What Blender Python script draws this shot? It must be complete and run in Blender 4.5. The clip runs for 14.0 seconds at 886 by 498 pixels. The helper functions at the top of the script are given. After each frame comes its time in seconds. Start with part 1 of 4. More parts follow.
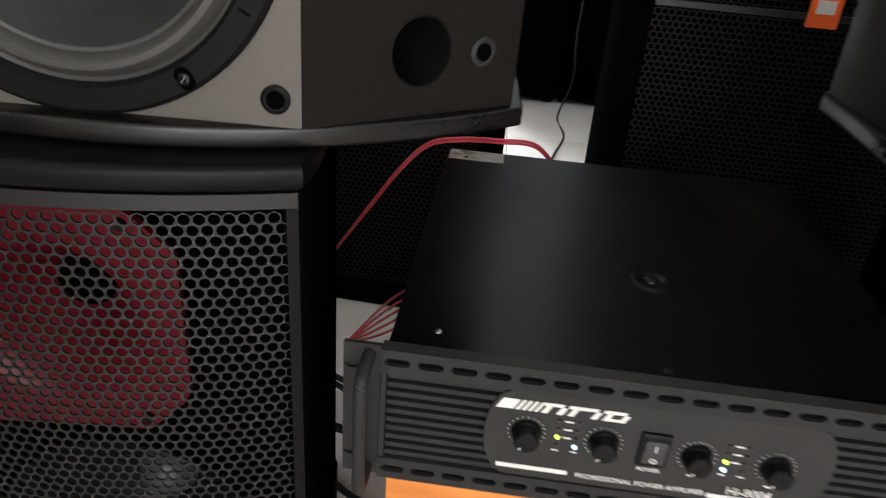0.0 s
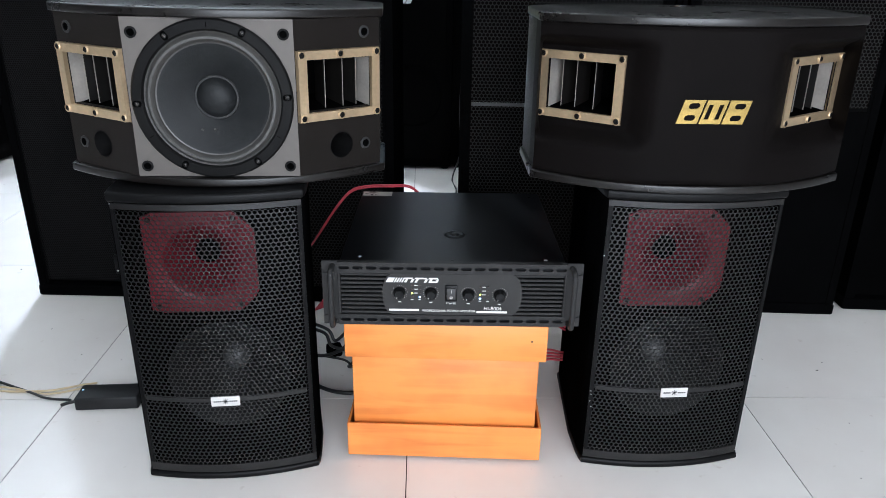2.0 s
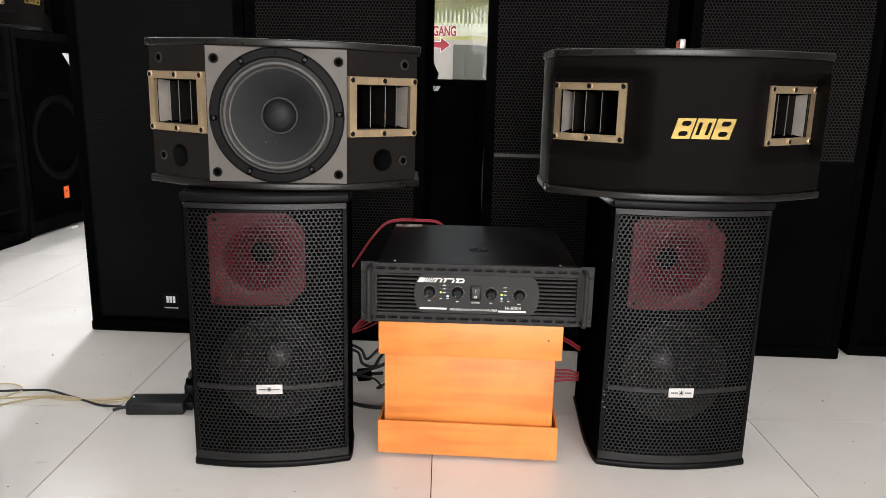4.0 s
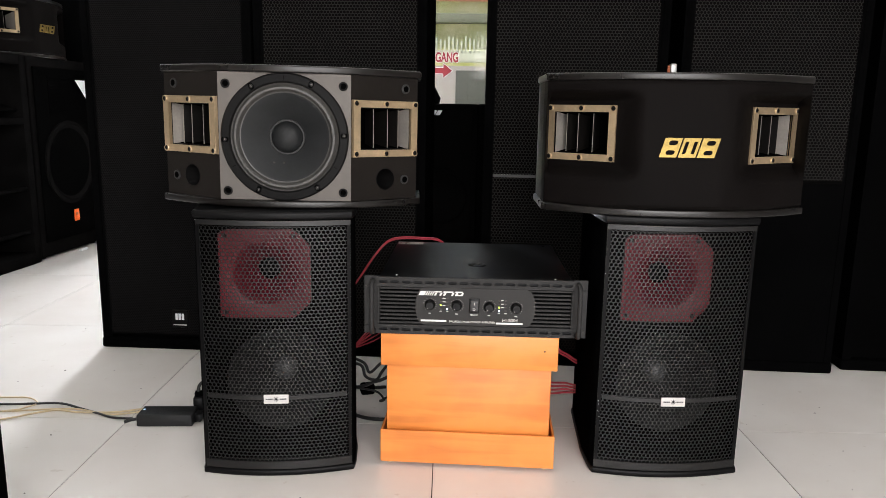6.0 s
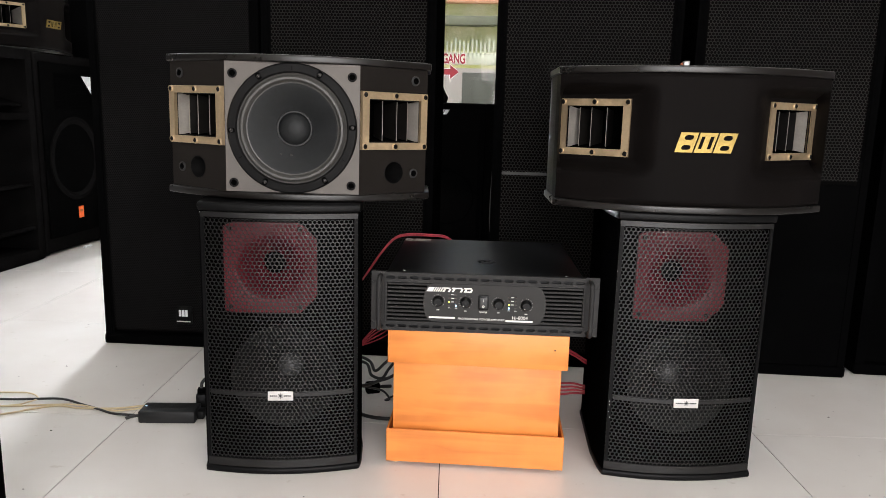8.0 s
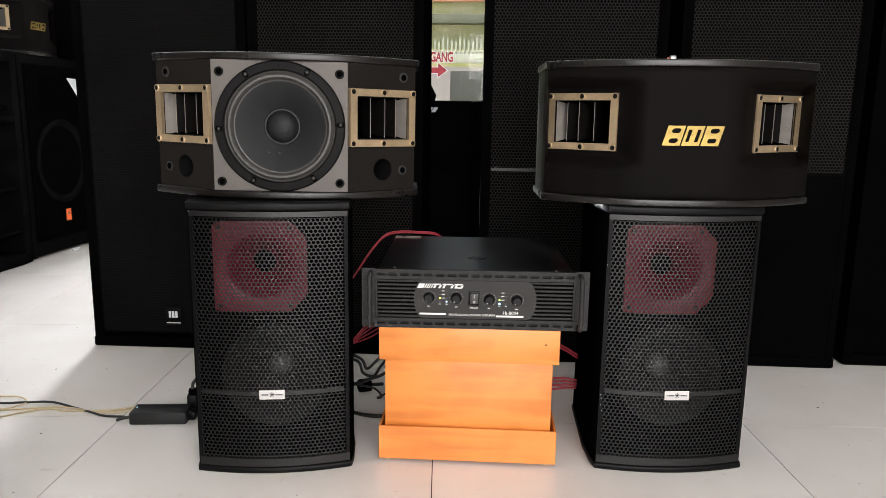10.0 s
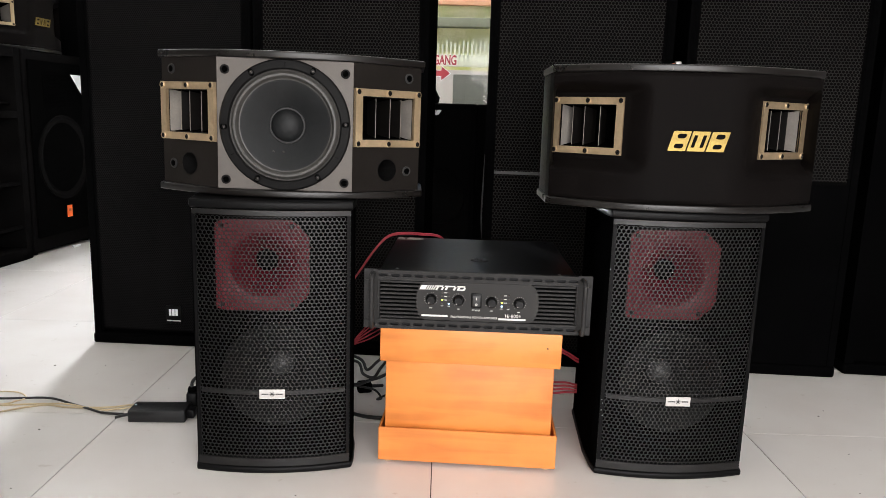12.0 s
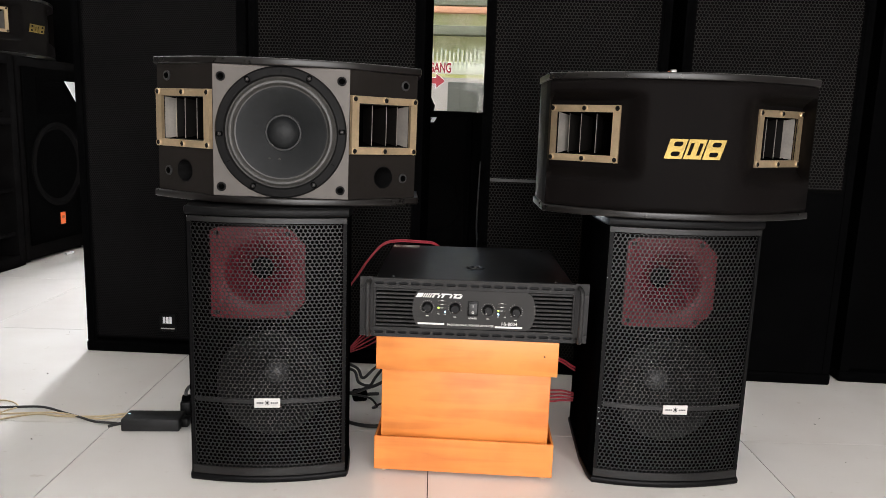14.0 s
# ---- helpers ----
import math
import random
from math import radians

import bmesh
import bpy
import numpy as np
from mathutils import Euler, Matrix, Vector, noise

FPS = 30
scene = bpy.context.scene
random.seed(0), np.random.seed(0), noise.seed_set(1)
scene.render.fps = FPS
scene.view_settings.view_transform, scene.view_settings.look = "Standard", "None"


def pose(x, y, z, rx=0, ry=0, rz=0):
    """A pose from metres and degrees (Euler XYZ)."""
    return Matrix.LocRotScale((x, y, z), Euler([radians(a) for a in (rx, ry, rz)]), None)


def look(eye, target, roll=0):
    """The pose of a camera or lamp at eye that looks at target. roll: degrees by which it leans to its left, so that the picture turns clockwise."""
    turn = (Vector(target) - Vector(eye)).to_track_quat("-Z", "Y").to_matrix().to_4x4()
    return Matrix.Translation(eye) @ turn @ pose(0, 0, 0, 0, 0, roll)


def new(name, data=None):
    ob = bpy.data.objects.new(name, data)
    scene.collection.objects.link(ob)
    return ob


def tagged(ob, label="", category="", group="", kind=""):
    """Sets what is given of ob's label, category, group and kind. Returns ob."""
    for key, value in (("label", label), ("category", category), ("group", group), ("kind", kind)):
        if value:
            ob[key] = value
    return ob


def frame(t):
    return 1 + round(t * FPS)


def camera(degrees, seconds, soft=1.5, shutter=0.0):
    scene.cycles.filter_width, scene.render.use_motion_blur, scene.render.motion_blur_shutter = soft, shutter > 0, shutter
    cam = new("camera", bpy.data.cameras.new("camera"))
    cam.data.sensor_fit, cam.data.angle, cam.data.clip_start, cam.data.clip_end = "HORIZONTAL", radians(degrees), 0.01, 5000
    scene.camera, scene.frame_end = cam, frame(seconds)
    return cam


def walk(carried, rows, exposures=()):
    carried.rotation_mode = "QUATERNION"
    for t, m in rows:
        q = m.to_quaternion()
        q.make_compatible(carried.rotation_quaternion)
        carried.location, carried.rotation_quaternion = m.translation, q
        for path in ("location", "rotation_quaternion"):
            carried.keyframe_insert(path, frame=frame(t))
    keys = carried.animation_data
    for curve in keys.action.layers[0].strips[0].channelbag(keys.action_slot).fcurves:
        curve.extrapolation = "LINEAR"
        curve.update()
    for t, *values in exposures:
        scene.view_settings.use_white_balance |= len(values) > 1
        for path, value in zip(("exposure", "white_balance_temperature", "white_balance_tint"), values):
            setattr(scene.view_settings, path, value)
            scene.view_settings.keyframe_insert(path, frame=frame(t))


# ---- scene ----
cam = camera(63.2, 14.0, soft=0.6, shutter=0.3)
PATH = [
    (0, (-0.125, -0.443, 0.775), (-0.333, 1.309, -0.167), 4.8),
    (0.5, (-0.059, -0.635, 0.895), (-0.157, 1.101, -0.092), 4.6),
    (1, (-0.011, -0.857, 0.939), (-0.054, 0.926, 0.034), 2.4),
    (1.5, (-0.015, -1.097, 0.963), (-0.041, 0.731, 0.152), 1.3),
    (2, (0.026, -1.24, 0.976), (-0.041, 0.616, 0.233), 0.9),
    (2.5, (0.051, -1.317, 0.94), (-0.057, 0.567, 0.279), 0.9),
    (3, (0.037, -1.37, 0.853), (-0.095, 0.543, 0.287), 1.0),
    (3.2, (0.024, -1.392, 0.817), (-0.1, 0.533, 0.288), 1.3),
    (5.5, (0.036, -1.544, 0.823), (-0.108, 0.41, 0.423), 0.9),
    (6, (0.04, -1.543, 0.813), (-0.104, 0.416, 0.436), 1.0),
    (6.5, (0.034, -1.531, 0.805), (-0.113, 0.431, 0.445), 1.2),
    (7, (0.029, -1.517, 0.796), (-0.122, 0.445, 0.438), 1.5),
    (7.5, (0.027, -1.516, 0.792), (-0.127, 0.445, 0.432), 1.6),
    (8, (0.027, -1.516, 0.789), (-0.128, 0.444, 0.422), 1.5),
    (10.5, (0.03, -1.519, 0.783), (-0.096, 0.442, 0.414), 0.8),
    (11, (0.031, -1.525, 0.783), (-0.098, 0.438, 0.42), 1.0),
    (11.5, (0.024, -1.521, 0.782), (-0.108, 0.441, 0.42), 1.5),
    (12, (0.021, -1.515, 0.779), (-0.107, 0.448, 0.419), 1.8),
    (12.5, (0.019, -1.509, 0.778), (-0.105, 0.455, 0.421), 1.8),
    (13, (0.019, -1.509, 0.779), (-0.101, 0.457, 0.428), 1.8),
    (13.5, (0.017, -1.511, 0.779), (-0.1, 0.456, 0.436), 1.9),
    (14, (0.016, -1.51, 0.779), (-0.097, 0.458, 0.439), 1.9),
]
LENS_LIGHT = [(0, -0.15, 6300, 10), (0.5, 0.05, 5800, 10), (1.0, 0.15, 5300, 8), (1.6, 0.15, 5300, 8), (2.3, 0.12, 5750, 9), (3.0, 0.08, 6300, 11), (5.5, 0.0, 6300, 12), (14, 0.0, 6300, 12)]
walk(cam, [(t, look(eye, target, roll)) for t, eye, target, roll in PATH], LENS_LIGHT)


# ---------------------------------------------------------------- world and light
world = bpy.data.worlds.new("sky")
scene.world = world
world.use_nodes = True
wn = world.node_tree.nodes
sky = wn.new("ShaderNodeTexSky")
sky.sky_type, sky.sun_disc = "NISHITA", False
sky.sun_elevation, sky.sun_rotation = radians(58), radians(200)
world.node_tree.links.new(sky.outputs["Color"], wn["Background"].inputs["Color"])
wn["Background"].inputs["Strength"].default_value = 0.15

sun = new("sun", bpy.data.lights.new("sun", "SUN"))
sun.data.energy, sun.data.angle, sun.data.color = 5.0, radians(0.5), (1.0, 0.95, 0.87)
sun.matrix_world = look((-2, -5, 9), (0, 0, 0))


def window_light(name, size_x, size_y, watts, color, eye, target):
    lamp = new(name, bpy.data.lights.new(name, "AREA"))
    lamp.data.shape, lamp.data.size, lamp.data.size_y = "RECTANGLE", size_x, size_y
    lamp.data.energy, lamp.data.color = watts, color
    lamp.matrix_world = look(eye, target)
    return lamp


window_light("back_window_light", 1.3, 2.4, 1200, (0.95, 0.98, 1.0), (-2.6, 5.36, 1.35), (-2.1, 0, 1.0))
window_light("front_opening_light", 2.9, 2.3, 195, (1.0, 0.95, 0.89), (0.9, -4.0, 1.4), (0.4, 0, 1.0))

# ---------------------------------------------------------------- materials


def material(name, color, rough=0.5, metal=0.0, vary=0.25, scale=6.0, bump=0.0, bump_scale=300.0, coat=0.0, second=None, spec=0.5, rough_vary=0.12):
    """A painted or moulded surface: colour varied at two scales, gloss varied, fine relief."""
    m = bpy.data.materials.new(name)
    m.use_nodes = True
    n, l = m.node_tree.nodes, m.node_tree.links
    b = n["Principled BSDF"]
    b.inputs["Metallic"].default_value = metal
    b.inputs["Coat Weight"].default_value = coat
    b.inputs["Specular IOR Level"].default_value = spec
    tc = n.new("ShaderNodeTexCoord")
    big = n.new("ShaderNodeTexNoise")
    big.inputs["Scale"].default_value, big.inputs["Detail"].default_value = scale, 6
    fine = n.new("ShaderNodeTexNoise")
    fine.inputs["Scale"].default_value, fine.inputs["Detail"].default_value = scale * 14, 4
    for t in (big, fine):
        l.new(tc.outputs["Object"], t.inputs["Vector"])
    mix = n.new("ShaderNodeMath")
    mix.operation = "MULTIPLY_ADD"
    mix.inputs[1].default_value = 0.4
    l.new(fine.outputs["Fac"], mix.inputs[0])
    l.new(big.outputs["Fac"], mix.inputs[2])
    ramp = n.new("ShaderNodeMapRange")
    ramp.inputs["From Min"].default_value, ramp.inputs["From Max"].default_value = 0.45, 0.95
    l.new(mix.outputs[0], ramp.inputs["Value"])
    cm = n.new("ShaderNodeMix")
    cm.data_type = "RGBA"
    dark = tuple(c * (1 - vary) for c in color)
    light = second or tuple(min(1, c * (1 + vary)) for c in color)
    cm.inputs[6].default_value, cm.inputs[7].default_value = (*dark, 1), (*light, 1)
    l.new(ramp.outputs["Result"], cm.inputs["Factor"])
    l.new(cm.outputs[2], b.inputs["Base Color"])
    rr = n.new("ShaderNodeMapRange")
    rr.inputs["To Min"].default_value, rr.inputs["To Max"].default_value = max(0.03, rough - rough_vary), min(1, rough + rough_vary)
    l.new(mix.outputs[0], rr.inputs["Value"])
    l.new(rr.outputs["Result"], b.inputs["Roughness"])
    if bump:
        bn = n.new("ShaderNodeTexNoise")
        bn.inputs["Scale"].default_value, bn.inputs["Detail"].default_value = bump_scale, 3
        l.new(tc.outputs["Object"], bn.inputs["Vector"])
        bp = n.new("ShaderNodeBump")
        bp.inputs["Strength"].default_value, bp.inputs["Distance"].default_value = bump, 0.001
        l.new(bn.outputs["Fac"], bp.inputs["Height"])
        l.new(bp.outputs["Normal"], b.inputs["Normal"])
    return m


def glowing(name, color, strength):
    m = bpy.data.materials.new(name)
    m.use_nodes = True
    b = m.node_tree.nodes["Principled BSDF"]
    b.inputs["Base Color"].default_value = (*color, 1)
    b.inputs["Emission Color"].default_value = (*color, 1)
    b.inputs["Emission Strength"].default_value = strength
    return m


def wood_material():
    m = material("orange_stained_wood", (0.62, 0.2, 0.045), 0.42, 0, 0.2, 3.0, 0.15, 90, coat=0.15)
    n, l = m.node_tree.nodes, m.node_tree.links
    b = n["Principled BSDF"]
    tc = n.new("ShaderNodeTexCoord")
    mp = n.new("ShaderNodeMapping")
    mp.inputs["Scale"].default_value = (1.2, 3.0, 16.0)
    l.new(tc.outputs["Object"], mp.inputs["Vector"])
    grain = n.new("ShaderNodeTexNoise")
    grain.inputs["Scale"].default_value, grain.inputs["Detail"].default_value, grain.inputs["Distortion"].default_value = 2.2, 7, 0.8
    l.new(mp.outputs["Vector"], grain.inputs["Vector"])
    blot = n.new("ShaderNodeTexNoise")
    blot.inputs["Scale"].default_value, blot.inputs["Detail"].default_value = 7, 3
    l.new(tc.outputs["Object"], blot.inputs["Vector"])
    add = n.new("ShaderNodeMath")
    add.operation = "MULTIPLY_ADD"
    add.inputs[1].default_value = 0.9
    l.new(blot.outputs["Fac"], add.inputs[0])
    l.new(grain.outputs["Fac"], add.inputs[2])
    ramp = n.new("ShaderNodeValToRGB")
    ramp.color_ramp.elements[0].position, ramp.color_ramp.elements[0].color = 0.5, (0.52, 0.13, 0.019, 1)
    ramp.color_ramp.elements[1].position, ramp.color_ramp.elements[1].color = 1.25, (0.79, 0.27, 0.052, 1)
    l.new(add.outputs[0], ramp.inputs["Fac"])
    l.new(ramp.outputs["Color"], b.inputs["Base Color"])
    return m


def tile_material():
    m = material("white_porcelain_tile", (0.74, 0.71, 0.67), 0.16, 0, 0.04, 1.5, 0.0, coat=0.0, rough_vary=0.06)
    n, l = m.node_tree.nodes, m.node_tree.links
    b = n["Principled BSDF"]
    tc = n.new("ShaderNodeTexCoord")
    info = n.new("ShaderNodeObjectInfo")
    shift = n.new("ShaderNodeVectorMath")
    shift.operation = "ADD"
    l.new(tc.outputs["Object"], shift.inputs[0])
    l.new(info.outputs["Random"], shift.inputs[1])
    cloud = n.new("ShaderNodeTexNoise")
    cloud.inputs["Scale"].default_value, cloud.inputs["Detail"].default_value = 3.0, 5
    l.new(shift.outputs[0], cloud.inputs["Vector"])
    spots = n.new("ShaderNodeTexNoise")
    spots.inputs["Scale"].default_value, spots.inputs["Detail"].default_value = 38, 2
    l.new(shift.outputs[0], spots.inputs["Vector"])
    dirt = n.new("ShaderNodeMapRange")
    dirt.inputs["From Min"].default_value, dirt.inputs["From Max"].default_value = 0.70, 0.78
    l.new(spots.outputs["Fac"], dirt.inputs["Value"])
    c1 = n.new("ShaderNodeValToRGB")
    c1.color_ramp.elements[0].position, c1.color_ramp.elements[0].color = 0.3, (0.73, 0.69, 0.655, 1)
    c1.color_ramp.elements[1].position, c1.color_ramp.elements[1].color = 0.7, (0.81, 0.785, 0.755, 1)
    l.new(cloud.outputs["Fac"], c1.inputs["Fac"])
    cm = n.new("ShaderNodeMix")
    cm.data_type = "RGBA"
    cm.inputs[7].default_value = (0.5, 0.43, 0.37, 1)
    sc = n.new("ShaderNodeMath")
    sc.operation = "MULTIPLY"
    sc.inputs[1].default_value = 0.35
    l.new(dirt.outputs["Result"], sc.inputs[0])
    l.new(sc.outputs[0], cm.inputs["Factor"])
    l.new(c1.outputs["Color"], cm.inputs[6])
    l.new(cm.outputs[2], b.inputs["Base Color"])
    return m


def glass_material():
    m = bpy.data.materials.new("window_glass")
    m.use_nodes = True
    b = m.node_tree.nodes["Principled BSDF"]
    b.inputs["Transmission Weight"].default_value = 1.0
    b.inputs["Roughness"].default_value = 0.02
    b.inputs["IOR"].default_value = 1.2
    return m


M_CAB = material("black_textured_cabinet", (0.0017, 0.0017, 0.0018), 0.6, 0, 0.3, 4, 0.35, 900, spec=0.0)
M_CAP = material("black_satin_plastic", (0.0036, 0.0035, 0.0037), 0.36, 0, 0.3, 5, 0.12, 700, spec=0.12)
M_GRILLE = material("black_powder_coated_steel", (0.0062, 0.0058, 0.0058), 0.32, 0.0, 0.3, 5, 0.2, 1500, spec=0.42)
M_GRILLE_FAR = material("black_painted_steel_mesh", (0.019, 0.0178, 0.017), 0.55, 0.0, 0.35, 3, spec=0.03)
M_INSIDE = material("matt_black_baffle", (0.0015, 0.0015, 0.0015), 0.8, 0, 0.3, 5, spec=0.0)
M_RED = material("dark_red_horn_plate", (0.098, 0.005, 0.011), 0.3, 0, 0.2, 5, spec=0.24)
M_CONE = material("black_paper_cone", (0.0118, 0.0126, 0.0132), 0.5, 0, 0.28, 9, 0.25, 400, spec=0.22)
# Paler than the cone: the front light's glint is put into this colour.
M_DUST = material("glint_grey_dust_cap", (0.055, 0.055, 0.055), 0.28, 0.1, 0.2, 20)
M_CONE_LOW = material("grey_treated_cone", (0.0045, 0.0045, 0.0045), 0.32, 0, 0.25, 9, spec=0.35)
M_RUBBER = material("dark_grey_rubber_surround", (0.045, 0.043, 0.04), 0.38, 0, 0.2, 10, spec=0.45)
M_CAPJOINT = material("grey_glue_joint", (0.022, 0.022, 0.022), 0.5, 0, 0.2, 30, spec=0.3)
M_RING = material("black_moulded_ring", (0.0055, 0.0053, 0.0053), 0.5, 0, 0.2, 10, 0.15, 900, spec=0.1)
M_GREY = material("grey_metallic_paint", (0.104, 0.093, 0.084), 0.45, 0.1, 0.08, 7, 0.2, 1200, spec=0.3)
M_PANEL = material("charcoal_vinyl", (0.0115, 0.0096, 0.0084), 0.5, 0, 0.2, 6, 0.25, 900, spec=0.08)
M_BOARD = material("black_lacquered_board", (0.0055, 0.0045, 0.004), 0.26, 0, 0.2, 9, spec=0.42)
M_CLOTH = material("black_moulded_cover", (0.0042, 0.0034, 0.0032), 0.5, 0, 0.25, 8, 0.15, 600, spec=0.03)
M_GOLD = material("champagne_gold_metal", (0.66, 0.5, 0.315), 0.34, 0.85, 0.18, 14, 0.2, 700)
M_HORN = material("bare_horn_metal", (0.42, 0.39, 0.35), 0.35, 0.6, 0.2, 15)
M_LOGO = material("polished_gold_emblem", (0.25, 0.175, 0.05), 0.38, 0.85, 0.5, 22)
M_SCREW = material("black_oxide_screw", (0.005, 0.0045, 0.004), 0.3, 0.0, 0.3, 60, spec=0.22)
M_CHROME = material("worn_chrome", (0.6, 0.6, 0.6), 0.25, 1.0, 0.2, 40)
M_AMP = material("black_painted_sheet_steel", (0.003, 0.0031, 0.0036), 0.3, 0, 0.35, 5, spec=0.13, rough_vary=0.05)
M_FACE = material("dark_grey_anodised_panel", (0.026, 0.0252, 0.0248), 0.42, 0.0, 0.15, 8, 0.15, 1600, spec=0.15)
M_PLATE = material("charcoal_front_plate", (0.034, 0.033, 0.032), 0.45, 0.0, 0.1, 8, 0.12, 1600, spec=0.15)
M_KNOB = material("black_knob_plastic", (0.003, 0.003, 0.0032), 0.35, 0, 0.2, 30, spec=0.2)
M_WHITE = material("white_print", (0.75, 0.73, 0.7), 0.5, 0, 0.06, 40)
M_SILVER = material("gloss_black_rocker", (0.035, 0.035, 0.036), 0.28, 0, 0.2, 30, spec=0.5)
M_LED_OFF = material("unlit_lens", (0.035, 0.02, 0.018), 0.25, 0, 0.1, 30)
M_LED_Y = glowing("lit_green_lens", (0.65, 0.9, 0.1), 2.5)
M_LED_B = glowing("lit_blue_lens", (0.45, 0.7, 1.0), 4.0)
M_WOOD = wood_material()
M_RAW = material("raw_wood", (0.6, 0.45, 0.32), 0.7, 0, 0.2, 20)
M_TILE = tile_material()
M_GROUT = material("dark_brown_grout", (0.028, 0.02, 0.017), 0.9, 0, 0.3, 9)
M_CARPET = material("black_felt_covering", (0.0046, 0.0043, 0.0043), 0.95, 0, 0.4, 9, 0.6, 350, spec=0.0)
M_ORANGE = material("orange_badge", (0.9, 0.13, 0.015), 0.4, 0, 0.08, 30)
M_COPPER = material("orange_brown_plastic", (0.4, 0.1, 0.03), 0.4, 0, 0.25, 60)
M_BLACKBADGE = material("gloss_black_badge", (0.002, 0.002, 0.002), 0.3, 0, 0.1, 30, spec=0.1)
M_BADGE = material("pale_silver_badge", (0.58, 0.56, 0.54), 0.35, 0.0, 0.06, 30)
M_RED_WIRE = material("red_speaker_wire", (0.34, 0.03, 0.045), 0.38, 0, 0.25, 40)
M_WIRE = material("black_cable", (0.01, 0.01, 0.01), 0.4, 0, 0.2, 40)
M_BEIGE = material("beige_cable", (0.6, 0.48, 0.3), 0.45, 0, 0.15, 40)
M_SLAT = material("pale_painted_slats", (0.62, 0.65, 0.48), 0.7, 0, 0.15, 9)
M_PAPER = material("white_paper", (0.75, 0.76, 0.78), 0.6, 0, 0.05, 30)
M_ADAPTER = material("black_grained_plastic", (0.011, 0.011, 0.0115), 0.4, 0, 0.2, 20, 0.3, 900, spec=0.3)
M_GRILLE_FINE = material("satin_black_grille", (0.0085, 0.008, 0.0082), 0.55, 0.0, 0.3, 3, spec=0.03)
M_GRILLE_DARK = material("matt_black_grille", (0.0024, 0.0023, 0.0023), 0.6, 0.0, 0.3, 3, spec=0.0)
M_TAPE = material("clear_tape", (0.22, 0.21, 0.19), 0.25, 0, 0.35, 40)
M_WALL = material("cream_wall_paint", (0.46, 0.43, 0.38), 0.8, 0, 0.06, 2, 0.2, 60)
M_DARKWALL = material("dark_unseen_wall", (0.06, 0.058, 0.055), 0.8, 0, 0.1, 2, 0.2, 60)
M_CEIL = material("white_ceiling_paint", (0.6, 0.59, 0.56), 0.85, 0, 0.04, 2)
M_FRAME = material("aluminium_frame", (0.4, 0.4, 0.39), 0.4, 0.8, 0.12, 10)
M_GLASS = glass_material()
M_SIGNRED = material("red_vinyl_lettering", (0.2, 0.005, 0.012), 0.5, 0, 0.08, 20)
M_YARD = material("grey_yard_concrete", (0.4, 0.39, 0.36), 0.9, 0, 0.15, 1.5)
M_FACADE = material("yellow_green_plaster_and_foliage", (0.62, 0.66, 0.2), 0.9, 0, 0.25, 1.7, second=(0.9, 0.85, 0.55))
M_BEAM = material("grey_concrete_beam", (0.2, 0.21, 0.14), 0.85, 0, 0.15, 3)
M_SALMON = material("salmon_painted_band", (0.7, 0.36, 0.2), 0.8, 0, 0.12, 3)
M_SHED = material("grey_green_metal_door", (0.085, 0.09, 0.07), 0.6, 0, 0.15, 3)

# ---------------------------------------------------------------- builders


def thing(name, m, label, category, group="", kind=""):
    ob = new(name)
    ob.empty_display_size = 0.05
    ob.matrix_world = m
    return tagged(ob, label, category, group, kind)


def mesh_of(bm, name, mat, smooth=False):
    bmesh.ops.recalc_face_normals(bm, faces=bm.faces[:])
    me = bpy.data.meshes.new(name)
    bm.to_mesh(me)
    bm.free()
    me.materials.append(mat)
    if smooth:
        me.shade_smooth()
        me.set_sharp_from_angle(angle=radians(35))
    return me


def part(name, bm, mat, parent, label="", smooth=True, m=None):
    ob = new(name, mesh_of(bm, name, mat, smooth))
    ob.parent = parent
    if m is not None:
        ob.matrix_local = m
    return tagged(ob, label)


def solo(name, bm, mat, m, label, category, kind="", group="", smooth=True):
    ob = new(name, mesh_of(bm, name, mat, smooth))
    ob.matrix_world = m
    return tagged(ob, label, category, group, kind)


def box(x0, x1, y0, y1, z0, z1, bevel=0.0, seg=2, bm=None):
    own = bmesh.new()
    bmesh.ops.create_cube(own, size=1)
    for v in own.verts:
        v.co = Vector(((x0 + x1) / 2 + v.co.x * (x1 - x0), (y0 + y1) / 2 + v.co.y * (y1 - y0), (z0 + z1) / 2 + v.co.z * (z1 - z0)))
    if bevel:
        bmesh.ops.bevel(own, geom=own.edges[:], offset=bevel, segments=seg, affect="EDGES", profile=0.5)
    return own if bm is None else join(bm, own)


def join(a, b):
    me = bpy.data.meshes.new("tmp")
    b.to_mesh(me)
    b.free()
    a.from_mesh(me)
    bpy.data.meshes.remove(me)
    return a


def prism(outline, z0, z1, bevel=0.0, seg=2):
    """An upright solid on a plan outline."""
    bm = bmesh.new()
    f = bm.faces.new([bm.verts.new((x, y, z0)) for x, y in outline])
    out = bmesh.ops.extrude_face_region(bm, geom=[f])
    for v in out["geom"]:
        if isinstance(v, bmesh.types.BMVert):
            v.co.z = z1
    if bevel:
        edges = [e for e in bm.edges if abs(e.verts[0].co.z - e.verts[1].co.z) < 1e-6]
        bmesh.ops.bevel(bm, geom=edges, offset=bevel, segments=seg, affect="EDGES", profile=0.5)
    return bm


